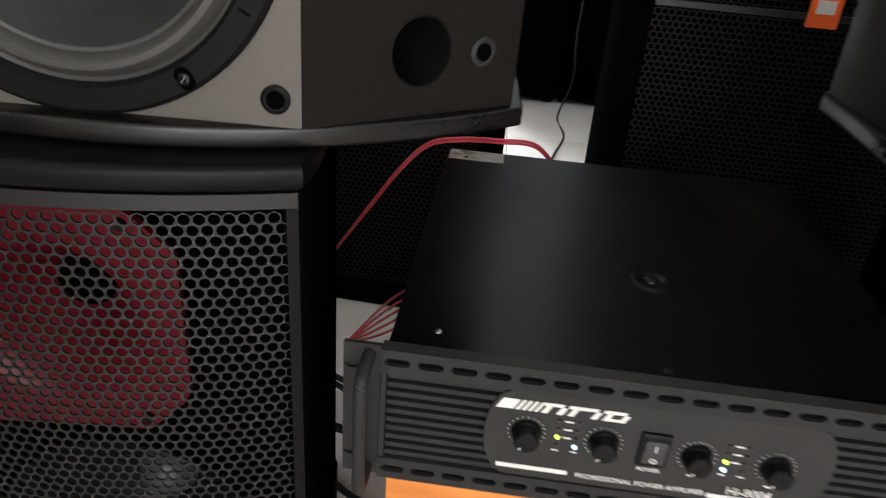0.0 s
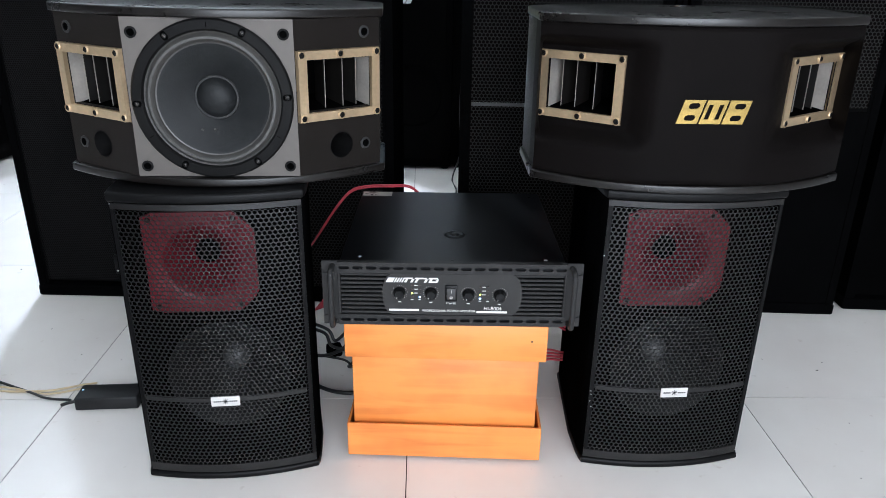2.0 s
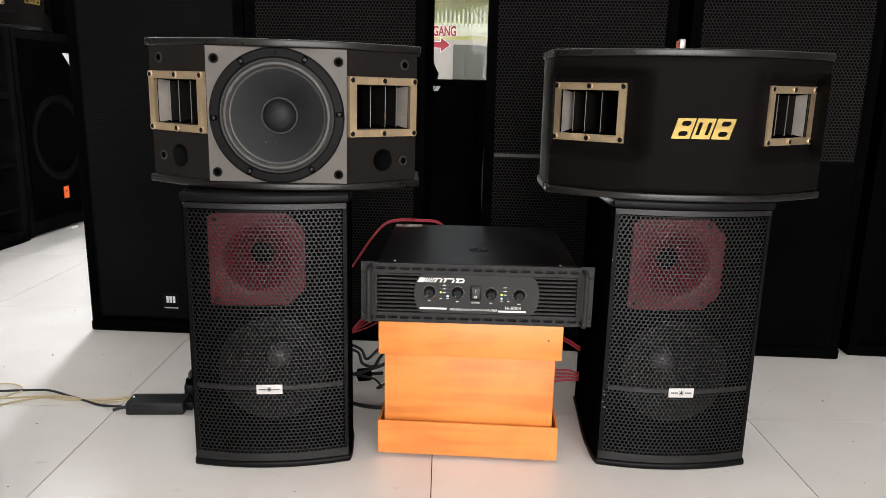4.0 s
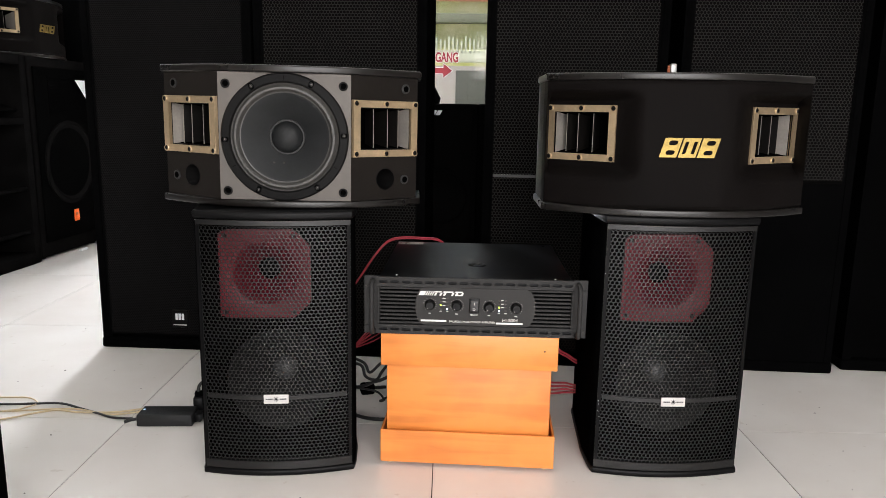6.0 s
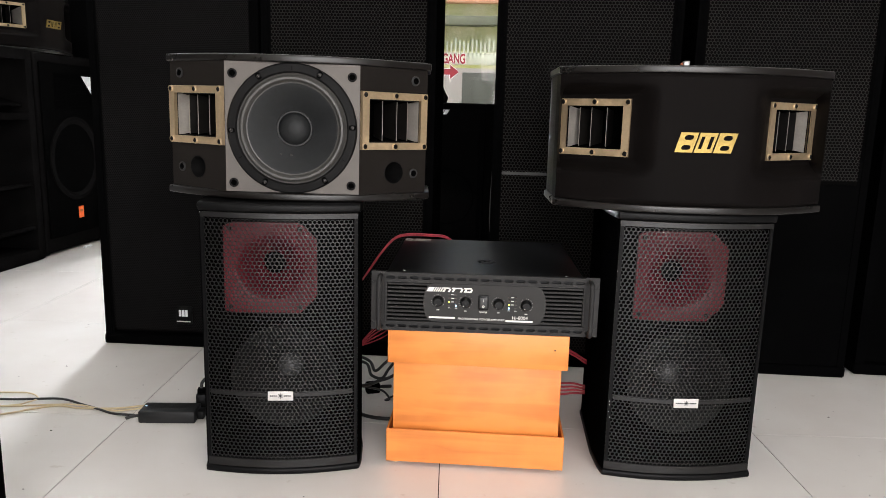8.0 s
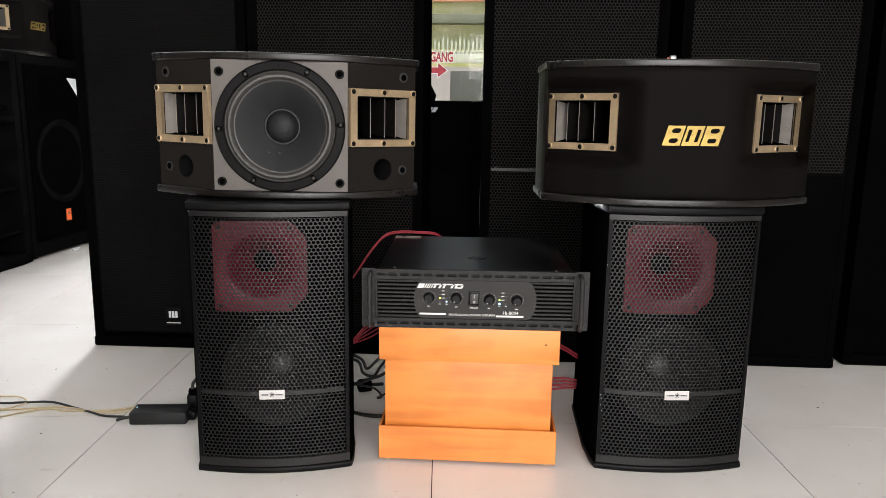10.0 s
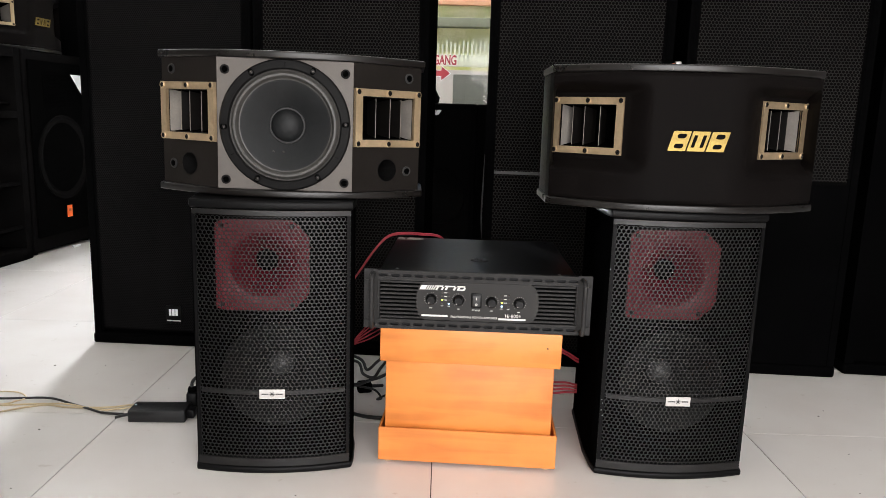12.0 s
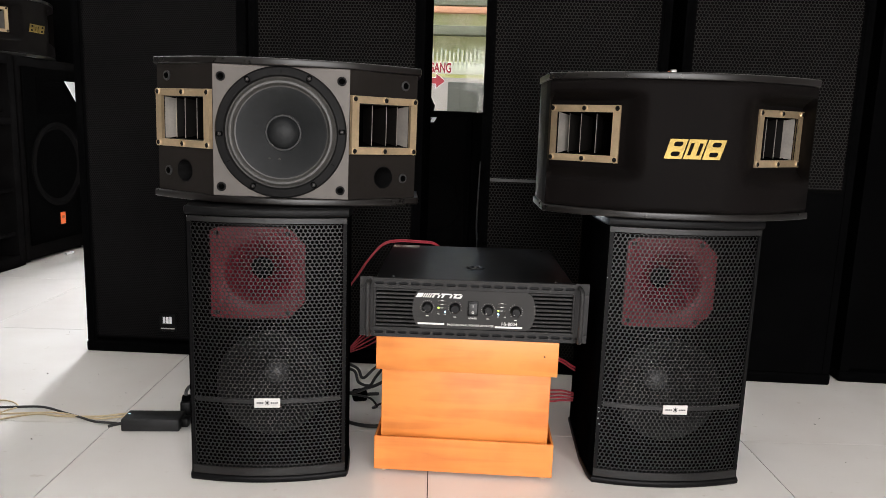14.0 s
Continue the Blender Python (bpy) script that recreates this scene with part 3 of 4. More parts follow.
def karaoke_shell(m, label, w=K_W, y=0.078, board=(0.286, 0.016, 0.074, 2.1)):
    t = thing("karaoke_speaker", m, label, "loudspeaker", "karaoke loudspeakers")
    part("top_board", slab(board_outline(*board), K_H - 0.015, K_H, 0.003), M_BOARD, t)
    part("bottom_board", slab(board_outline(board[0] + 0.002, board[1] + 0.002, *board[2:]), 0.0, 0.015, 0.003), M_BOARD, t)
    o = [(w, y), (w + 0.001, 0.262), (0.205, 0.332), (-0.205, 0.332), (-w - 0.001, 0.262), (-w, y), (-w + 0.012, y + 0.008), (-w + 0.012, 0.256), (-0.196, 0.32), (0.196, 0.32), (w - 0.012, 0.256), (w - 0.012, y + 0.008)]
    part("cabinet", prism(o, 0.0152, K_H - 0.0152), M_PANEL, t)
    return t


def open_karaoke_speaker(m):
    t = karaoke_shell(m, "karaoke loudspeaker with cover off, grey baffle and gold horns", K_W, 0.099, (0.286, 0.016, 0.095, 2.1))
    # grey centre plate with the woofer hole
    bm = bmesh.new()
    holed(bm, (-K_C, K_C, -K_H / 2 + 0.0155, K_H / 2 - 0.0155), circle(0, 0, 0.116, 40), 0.02, 40)
    part("baffle_plate", moved(bm, at(0, 0, K_H / 2)), M_GREY, t, "grey painted centre baffle")
    wf = at(0, 0, K_H / 2)
    ring = part("woofer", moved(turned([(0.134, 0.0), (0.134, -0.004), (0.131, -0.0065), (0.1165, -0.0075), (0.1135, -0.004), (0.113, 0.004)], 72), wf), M_RING, t, "ten inch woofer in a black ring")
    part("surround", moved(turned([(0.1135, -0.0025), (0.111, -0.001), (0.1085, -0.005), (0.105, -0.0085), (0.101, -0.0085), (0.0975, -0.005), (0.0955, 0.0), (0.0925, 0.001)], 72), wf), M_RUBBER, ring)
    part("cone", moved(turned([(0.093, 0.0005), (0.088, 0.002), (0.06, 0.018), (0.036, 0.03)], 72), wf), M_CONE, ring)
    part("cap_joint", moved(turned([(0.0385, 0.0285), (0.037, 0.0255), (0.034, 0.0255), (0.033, 0.029)], 48), wf), M_CAPJOINT, ring)
    part("dust_cap", moved(turned([(0.034, 0.027), (0.031, 0.018), (0.022, 0.011), (0.01, 0.008), (0, 0.0075)], 48), wf), M_CONE, ring)
    for k in range(6):
        a = radians(3 + 60 * k)
        x, z = 0.1245 * math.cos(a), K_H / 2 + 0.1245 * math.sin(a)
        # flat black disc on the ring: the recess's shade as colour
        part("recess_shade_disc", moved(prism(obround(0, 0, 0.0155, 0.0105, 6), 0, 0.0006), pose(x, -0.0073, z, 90, -math.degrees(a), 0)), M_INSIDE, ring)
        part("screw", moved(turned([(0, -0.008), (0.0014, -0.008), (0.0018, -0.0098), (0.0036, -0.0095), (0.0044, -0.007)], 14), at(x, 0, z)), M_SCREW, ring)
        part("screw_slot", moved(box(-0.0026, 0.0026, -0.0101, -0.0096, -0.0005, 0.0005), pose(x, 0, z, 0, 25 * k, 0)), M_GREY, ring, smooth=False)
    # thin black bars laid on the ring paint the shade of its notches
    for k in range(3):
        part("notch_shade_line", moved(box(-0.0006, 0.0006, -0.0079, -0.007, 0.119, 0.127), pose(0, 0, K_H / 2, 0, 120 * k, 0)), M_INSIDE, ring, smooth=False)
    for x in (-0.0215, 0.0):
        part("lead_out", moved(turned([(0, -0.0012), (0.002, -0.001), (0.0028, 0.001)], 10), pose(x - 0.006, 0.0175, K_H / 2 - 0.055, 30, 0, 0)), M_RUBBER, ring)
    for x in (-0.1222, 0.1222):
        for z in (0.0338, 0.2574):
            grommet(t, x, 0, z)
    # angled side panels with port and horn
    ln = math.hypot(K_W - K_C, 0.097)
    ang = math.degrees(math.atan2(0.097, K_W - K_C))
    for s in (-1, 1):
        pm = pose(s * (K_C + K_W) / 2, 0.0485, 0, 0, 0, s * ang)
        bm = bmesh.new()
        half = ln / 2
        holed(bm, (-half, half, 0.0155, 0.105), circle(s * 0.001, 0.0607, 0.0235, 28), 0.06, 28)
        holed(bm, (-half, half, 0.105, 0.236), [(-0.065, 0.127), (0.065, 0.127), (0.065, 0.214), (-0.065, 0.214)], 0.01, 16)
        vs = [bm.verts.new(c) for c in ((-half, 0, 0.236), (half, 0, 0.236), (half, 0, K_H - 0.0155), (-half, 0, K_H - 0.0155))]
        bm.faces.new(vs)
        p = part("side_panel", bm, M_PANEL, t, smooth=False, m=pm)
        part("port", moved(turned([(0.0245, -0.0008), (0.0232, -0.0012), (0.0228, 0.003), (0.0228, 0.075), (0, 0.075)], 32), at(s * 0.001, 0, 0.0607)), M_RING, p)
        horn_unit(t, pm @ at(s * -0.001, 0, 0.1705), s)
        for gx, gz in ((s * 0.0524, 0.0581), (s * 0.0528, 0.2576)):
            v = pm @ Vector((gx, 0, gz))
            grommet(t, v.x, v.y, v.z, s * ang, 0.0106)
    return t


def cover_y(x, z):
    """Depth of the moulded front cover: bowed, with pockets round the horns."""
    ax = abs(x)
    y = -0.02 + 0.1 * (max(0.0, ax - 0.06) / 0.224) ** 1.8
    plane = 0.0738 + (ax - 0.2058) * 0.708
    fx = min(1, max(0, (ax - 0.09) / 0.045))
    fz = min(1, max(0, (z - 0.07) / 0.036)) * min(1, max(0, (0.262 - z) / 0.024))
    fx *= min(1, max(0, (0.2825 - ax) / 0.007))
    f = fx * fx * (3 - 2 * fx) * fz * fz * (3 - 2 * fz)
    edge = min(z - 0.0155, K_H - 0.0155 - z)
    return y + (max(y, plane) - y) * f + 0.006 * max(0, 1 - edge / 0.008) ** 2


def covered_karaoke_speaker(m):
    t = karaoke_shell(m, "karaoke loudspeaker with moulded black cover, gold emblem and horns", 0.2845, 0.136, (0.287, 0.019, 0.08, 2.2))
    bm = bmesh.new()
    nx, nz, w = 112, 56, 0.284
    grid = [[bm.verts.new((-w + 2 * w * i / nx, cover_y(-w + 2 * w * i / nx, 0.0155 + (K_H - 0.031) * j / nz), 0.0155 + (K_H - 0.031) * j / nz)) for i in range(nx + 1)] for j in range(nz + 1)]
    for j in range(nz):
        for i in range(nx):
            q = (grid[j][i], grid[j][i + 1], grid[j + 1][i + 1], grid[j + 1][i])
            c = sum((v.co for v in q), Vector()) / 4
            if not (0.154 < abs(c.x) < 0.258 and 0.127 < c.z < 0.214):
                bm.faces.new(q)
    for i, x in ((0, -w - 0.0012), (nx, w + 0.0012)):
        rim = [bm.verts.new((x, 0.1355, row[i].co.z)) for row in grid]
        for a, b, c, d in zip(grid, grid[1:], rim, rim[1:]):
            bm.faces.new((a[i], b[i], d, c))
    part("front_cover", bm, M_CLOTH, t, "moulded black front cover")
    for s in (-1, 1):
        horn_unit(t, pose(s * 0.2058, 0.0793, 0.1705, 0, 0, s * 35.3), s)
    emblem(t, at(0.0015, -0.0225, 0.1457), 0.116, 0.04, M_LOGO)
    return t


def emblem(parent, m, width, height, mat):
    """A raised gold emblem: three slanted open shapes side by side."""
    third = width / 3.0
    for k in range(3):
        cx = (k - 1) * third
        w, h, r = third * 0.46, height / 2, height * 0.08
        bm = bmesh.new()
        if k != 1:
            for z0, z1 in ((-h, 0.0), (0.0, h)):
                holed(bm, (-w, w, z0, z1), obround(w * 0.1, (z0 + z1) / 2, w * 1.05, height * 0.24), 0.002, 16)
        else:
            for a, b in ((-w, 0.0), (0.0, w)):
                holed(bm, (a, b, -h, h), [((a + b) / 2 - w * 0.2, -h * 0.62), ((a + b) / 2 + w * 0.2, -h * 0.62), ((a + b) / 2 + w * 0.2, h * 0.62), ((a + b) / 2 - w * 0.2, h * 0.62)], 0.002, 16)
        for v in bm.verts:
            v.co.x += v.co.z * 0.28
        ext = bmesh.ops.extrude_edge_only(bm, edges=[e for e in bm.edges if e.is_boundary and all(abs(v.co.y) < 1e-7 for v in e.verts)])
        for v in ext["geom"]:
            if isinstance(v, bmesh.types.BMVert):
                v.co.y = 0.003
        part("emblem_shape", bm, mat, parent, smooth=False, m=m @ at(cx, 0, 0))


open_karaoke_speaker(pose(-0.4114, -0.0317, SP_H + 0.003, 0, 0.52, 7.0))
covered_karaoke_speaker(pose(0.4316, 0.0089, SP_H + 0.0008, 0, -0.15, 2.2))

# ---------------------------------------------------------------- wooden box under the amplifier
wb = thing("wooden_box", pose(-0.011, 0, 0, 0, 0, 0.6), "orange-stained wooden box with lid, upside down on small feet", "box")
part("lid", box(-0.199, 0.199, 0.0, 0.33, 0.244, 0.322, 0.002), M_WOOD, wb)
part("body", box(-0.187, 0.187, 0.014, 0.316, 0.03, 0.2438, 0.0015), M_WOOD, wb)
for nm, dims in (("base_board", (-0.2, 0.2, 0.0, 0.005, 0.009, 0.0875)), ("base_board", (-0.2, 0.2, 0.325, 0.33, 0.009, 0.0875)),
                 ("base_board", (-0.2, -0.195, 0.0052, 0.3248, 0.009, 0.0875)), ("base_board", (0.195, 0.2, 0.0052, 0.3248, 0.009, 0.0875)),
                 ("base_panel", (-0.1948, 0.1948, 0.0052, 0.3248, 0.009, 0.03))):
    part(nm, box(*dims, 0.001, 1), M_WOOD, wb)
for x in (-0.18, 0.18):
    for y in (0.02, 0.31):
        part("foot", prism(circle(x, y, 0.008, 14), 0.0, 0.009, 0.001), M_RAW, wb)
part("knot", box(0.167, 0.1703, -0.0006, 0.001, 0.288, 0.2915, 0.0005), M_GROUT, wb, "small dark nail mark")

# ---------------------------------------------------------------- amplifier
amp = thing("power_amplifier", pose(0, 0, 0.322, 0, 0, 2.4), "black three-unit rack power amplifier on the wooden box", "amplifier")
A_H, A_W = 0.131, 0.2165
part("chassis", box(-0.213, 0.213, 0.012, 0.452, 0.0, 0.124, 0.0015), M_AMP, amp)
part("top_cover", box(-0.2135, 0.2135, 0.006, 0.453, 0.1242, 0.1262, 0.0006, 1), M_AMP, amp)
# dished fixing in the lid with its screw
part("lid_dish", moved(turned([(0.022, -0.0001), (0.019, -0.0022), (0.015, -0.0026), (0.01, -0.0008), (0.009, -0.0006)], 40), pose(0.006, 0.159, 0.1264, -90, 0, 0)), M_AMP, amp)
part("lid_screw", moved(turned([(0, -0.0035), (0.004, -0.0035), (0.0068, -0.0024), (0.0075, -0.0005)], 20), pose(0.006, 0.159, 0.1264, -90, 0, 0)), M_SCREW, amp)
for x, y in ((-0.178, 0.035), (0.178, 0.028), (0.0, 0.02), (-0.19, 0.425), (0.19, 0.425)):
    part("lid_screw", moved(turned([(0, -0.0015), (0.0022, -0.0015), (0.0036, -0.0006), (0.0038, 0.0)], 14), pose(x, y, 0.1262, -90, 0, 0)), M_CHROME if y < 0.1 and x else M_SCREW, amp)
part("backing", box(-0.212, 0.212, 0.0085, 0.0115, 0.001, 0.1235), M_INSIDE, amp, smooth=False)
for z0, z1, nm in ((0.0005, 0.022, "lower_rail"), (A_H - 0.0225, A_H - 0.001, "upper_rail")):
    bm = bmesh.new()
    cw = 2 * A_W / 17.0
    for k in range(17):
        x0 = -A_W + k * cw
        holed(bm, (x0, x0 + cw, z0, z1), obround(x0 + cw / 2, (z0 + z1) / 2, cw * 0.8, 0.0068), 0.0045, 18)
    bmesh.ops.translate(bm, verts=bm.verts[:], vec=(0, -0.004, 0))
    for za, zb in ((z0, z0), (z1, z1)):
        q = [bm.verts.new(c) for c in ((-A_W, -0.004, za), (A_W, -0.004, za), (A_W, 0.0085, za), (-A_W, 0.0085, za))]
        bm.faces.new(q)
    part(nm, bm, M_FACE, amp, smooth=False)
    part("slot_backing", box(-A_W + 0.004, A_W - 0.004, 0.0012, 0.0024, z0 + 0.004, z1 - 0.004), M_AMP, amp, smooth=False)
for s in (-1, 1):
    part("side_post", box(min(s * (A_W - 0.005), s * A_W), max(s * (A_W - 0.005), s * A_W), -0.0035, 0.0085, 0.0224, A_H - 0.0227, 0.0008, 1), M_FACE, amp)


def plate_half(z):
    u = (z - 0.0655) / 0.043
    return 0.112 + 0.021 * math.sqrt(max(0.0, 1 - u * u))


for k in range(10):
    zc = 0.0262 + 0.0087 * k
    edge = plate_half(zc) - 0.006
    for s in (-1, 1):
        part("louvre", box(min(s * edge, s * (A_W - 0.0052)), max(s * edge, s * (A_W - 0.0052)), -0.001, 0.005, zc - 0.0023, zc + 0.0023, 0.0006, 1), M_FACE, amp)
prof = [(plate_half(0.0228 + 0.0855 * k / 24), 0.0228 + 0.0855 * k / 24) for k in range(25)]
bm = prism([(x, z) for x, z in prof] + [(-x, z) for x, z in prof[::-1]], 0, 0.006, 0.0006, 1)
plate = part("front_plate", moved(bm, pose(0, 0.003, 0, 90, 0, 0)), M_PLATE, amp, "charcoal control plate with white print")
PF = -0.0031
for x, z in ((-0.1, 0.0695), (-0.0405, 0.069), (0.031, 0.0675), (0.0905, 0.0665)):
    kn = part("knob", moved(turned([(0, -0.0145), (0.0082, -0.0145), (0.0095, -0.0132), (0.0103, -0.004), (0.0112, -0.003), (0.0118, 0.0)], 36), at(x, PF, z)), M_KNOB, plate)
    part("pointer", moved(box(-0.0005, 0.0005, -0.0002, 0.0004, 0.0055, 0.008), pose(x, PF - 0.0146, z, 0, -140, 0)), M_WHITE, kn, smooth=False)
    tk = bmesh.new()
    for k in range(17):
        join(tk, moved(box(-0.00024, 0.00024, -0.0003, 0.0002, 0.0138, 0.0149), pose(x, PF, z, 0, -140 + 17.5 * k, 0)))
    box(x - 0.003, x + 0.003, PF - 0.0003, PF + 0.0001, z - 0.0205, z - 0.019, bm=tk)
    part("scale_print", tk, M_WHITE, plate, smooth=False)
sw = part("power_switch", box(-0.0135, 0.0095, PF - 0.003, PF + 0.001, 0.0535, 0.0855, 0.001), M_KNOB, plate)
part("rocker", moved(box(-0.0085, 0.0085, -0.003, 0.002, -0.012, 0.012, 0.0012), pose(-0.002, PF - 0.0028, 0.0695, 6, 0, 0)), M_SILVER, sw, "gloss black rocker")
part("rocker_mark", box(-0.0024, -0.0016, PF - 0.0075, PF - 0.006, 0.072, 0.078), M_WHITE, sw, smooth=False)
part("rocker_mark", moved(turned([(0.0016, 0), (0.0022, -0.0004), (0.0028, 0)], 16), pose(-0.002, PF - 0.0058, 0.062, 6, 0, 0)), M_WHITE, sw)
lettering("switch_print", "POWER", 0.0052, M_WHITE, plate, pose(-0.002, PF, 0.0475, 90, 0, 0), align="CENTER")
for x0, lit in ((-0.076, {(0, 2): M_LED_Y, (1, 3): M_LED_B}), (0.053, {(0, 2): M_LED_Y, (0, 3): M_LED_B})):
    for c in range(2):
        for r in range(4):
            x, z = x0 + 0.0145 * c, 0.0845 - 0.008 * r - (0.002 if x0 > 0 else 0)
            mt = lit.get((c, r), M_LED_OFF)
            part("indicator", moved(turned([(0, -0.002), (0.0014, -0.0016), (0.0019, 0.0)], 14), at(x, PF, z)), mt, plate, "lit lens" if (c, r) in lit else "")
    pr = bmesh.new()
    for r in range(3):
        z = 0.0845 - 0.008 * r - (0.002 if x0 > 0 else 0)
        box(x0 + 0.004, x0 + 0.0105, PF - 0.0003, PF + 0.0001, z - 0.0007, z + 0.0007, bm=pr)
    for c in range(2):
        z = 0.0845 - 0.0295 - (0.002 if x0 > 0 else 0)
        box(x0 + 0.0145 * c - 0.0025, x0 + 0.0145 * c + 0.0025, PF - 0.0003, PF + 0.0001, z - 0.0006, z + 0.0006, bm=pr)
    part("caption_print", pr, M_WHITE, plate, smooth=False)
part("white_line", box(-0.12, -0.063, PF - 0.0004, PF + 0.0001, 0.0308, 0.0348), M_WHITE, plate, smooth=False)
part("white_line", box(0.047, 0.106, PF - 0.0004, PF + 0.0001, 0.028, 0.032), M_WHITE, plate, smooth=False)
lettering("print", "PROFESSIONAL POWER AMPLIFIER", 0.0066, M_WHITE, plate, pose(-0.0565, PF, 0.0315, 90, 0, 0))
lettering("print", "Hi-8004", 0.0106, M_WHITE, plate, pose(0.0605, PF, 0.0372, 90, 0, 0))
# maker's mark: slanted stripes and three plain blocks


def slant(x0, x1, z0, z1):
    b = box(x0, x1, PF - 0.0004, PF + 0.0001, z0, z1)
    for v in b.verts:
        v.co.x += (v.co.z - z0) * 0.55
    return part("mark_bar", b, M_WHITE, plate, smooth=False)


slant(-0.126, -0.113, 0.0905, 0.1)
for k in range(4):
    slant(-0.111 + 0.0047 * k, -0.1083 + 0.0047 * k, 0.0905, 0.1)
for x0, x1 in ((-0.0915, -0.0755), (-0.0715, -0.0495), (-0.0455, -0.0285)):
    slant(x0, x1, 0.0975, 0.1003)
    slant(x0, x0 + 0.0045, 0.0905, 0.0972)
    slant(x1 - 0.0045, x1, 0.0905, 0.0972)
slant(-0.041, -0.033, 0.0905, 0.093)
# rack ears with handles
for s in (-1, 1):
    a, b = sorted((s * A_W, s * 0.246))
    bm = bmesh.new()
    for z0, z1, zs in ((0.0, 0.035, 0.021), (0.035, 0.096, None), (0.096, A_H, 0.11)):
        if zs is None:
            q = [bm.verts.new(c) for c in ((a, 0, z0), (b, 0, z0), (b, 0, z1), (a, 0, z1))]
            bm.faces.new(q)
        else:
            holed(bm, (a, b, z0, z1), obround(s * 0.2395, zs, 0.0105, 0.0062, 4), 0.003, 12)
    q = box(a, b, 0.003, 0.0032, 0, A_H)
    join(bm, q)
    part("rack_ear", bm, M_FACE, amp, smooth=False)
    hx = s * 0.2255
    part("handle", wire([(hx, 0.0, 0.008), (hx, -0.022, 0.0085), (hx, -0.032, 0.017), (hx, -0.033, 0.05), (hx, -0.033, 0.08), (hx, -0.032, 0.113), (hx, -0.022, 0.1215), (hx, 0.0, 0.122)], 0.0052, 12, 6), M_FACE, amp, "dark grey rack handle")
part("tape_strip", box(-0.211, -0.142, 0.418, 0.45, 0.1263, 0.1268), M_TAPE, amp, "crumpled clear tape", smooth=False)

# ---------------------------------------------------------------- tall loudspeakers in the row behind
T_H, T_W = 1.32, 0.272


def flat(x):
    return 0.0


TALL_V, TALL_F = perforated(2 * T_W - 0.055, 0.055, T_H - 0.05, 0.0102, 0.00455, flat, 0.0, 6)
TALL_ME = bpy.data.meshes.new("grille")
TALL_ME.from_pydata(TALL_V, [], TALL_F)
TALL_ME.materials.append(M_GRILLE_FAR)


TALL_DARK = TALL_ME.copy()
TALL_DARK.materials[0] = M_GRILLE_DARK
FINE_V, FINE_F = perforated(2 * T_W - 0.055, 0.055, T_H - 0.05, 0.0064, 0.0025, flat, 0.0, 6)
TALL_FINE = bpy.data.meshes.new("grille")
TALL_FINE.from_pydata(FINE_V, [], FINE_F)
TALL_FINE.materials.append(M_GRILLE_FINE)


def tall_speaker(m, label, width=T_W, bar=True, badge=None, depth=0.42, dark=False, low=False):
    t = thing("tall_loudspeaker", m, label, "loudspeaker", "tall loudspeakers")
    w = width
    body = [(-w, 0.0), (-w + 0.022, 0.0), (-w + 0.022, 0.03), (w - 0.022, 0.03), (w - 0.022, 0.0), (w, 0.0), (w, depth), (-w, depth)]
    part("cabinet", prism(body, 0.036, T_H - 0.03), M_CAB, t, smooth=False)
    part("top_panel", box(-w, w, -0.002, depth, T_H - 0.0298, T_H, 0.006), M_CAB, t)
    part("plinth", box(-w - 0.004, w + 0.004, -0.006, depth, 0.0, 0.0358, 0.008, 3), M_CAB, t)
    g = new("grille", TALL_FINE if badge == "black" else TALL_DARK if dark else TALL_ME)
    g.parent, g.location, g.scale = t, (0, 0.004, 0), (w / T_W, 1, 1)
    part("grille_edge", box(-w + 0.0225, -w + 0.03, 0.002, 0.006, 0.037, T_H - 0.031), M_CAB, t, smooth=False)
    part("grille_edge", box(w - 0.03, w - 0.0225, 0.002, 0.006, 0.037, T_H - 0.031), M_CAB, t, smooth=False)
    # low: a flat black sheet covers the grille below the crossbar
    if low:
        part("lower_panel", box(-w + 0.0305, w - 0.0305, 0.001, 0.0038, 0.037, 0.6105), M_CAB, t, "flat black sheet over the lower grille", smooth=False)
    if bar:
        part("crossbar", box(-w + 0.031, w - 0.031, 0.0005, 0.0035, 0.611, 0.621, 0.0008, 1), M_GRILLE_DARK if low else M_GRILLE, t)
    if badge == "orange":
        b = part("badge", box(-0.022, 0.022, -0.004, 0.0004, 0.602, 0.65, 0.001), M_ORANGE, t, "orange square badge with white bars")
        part("badge_print", box(-0.013, 0.013, -0.0046, -0.0038, 0.622, 0.641), M_PAPER, b, smooth=False)
    if badge == "black":
        b = part("badge", box(-0.027, 0.027, -0.004, 0.0035, 0.078, 0.138, 0.001), M_BLACKBADGE, t, "gloss black badge with white bars")
        for x0, x1 in ((-0.015, -0.007), (-0.0045, 0.004), (0.0065, 0.0145)):
            part("badge_print", box(x0, x1, -0.0046, -0.0038, 0.105, 0.127), M_PAPER, b, smooth=False)
        part("badge_print", box(-0.023, 0.023, -0.0046, -0.0038, 0.086, 0.0895), M_BADGE, b, smooth=False)
    return t


tall_speaker(pose(-1.012, 0.728, 0, 0, 0, 1.2), "tall black loudspeaker with fine grille and black badge", badge="black", bar=False, dark=True)
tall_speaker(pose(-0.46, 0.735, 0), "tall black loudspeaker with punched steel grille", bar=False, depth=0.3)
tall_speaker(pose(0.267, 0.725, 0), "tall black loudspeaker with grille, crossbar and orange badge", badge="orange")
tall_speaker(pose(0.858, 0.755, 0, 0, 0, 0.5), "tall black loudspeaker with punched grille, black sheet over its lower half", low=True)
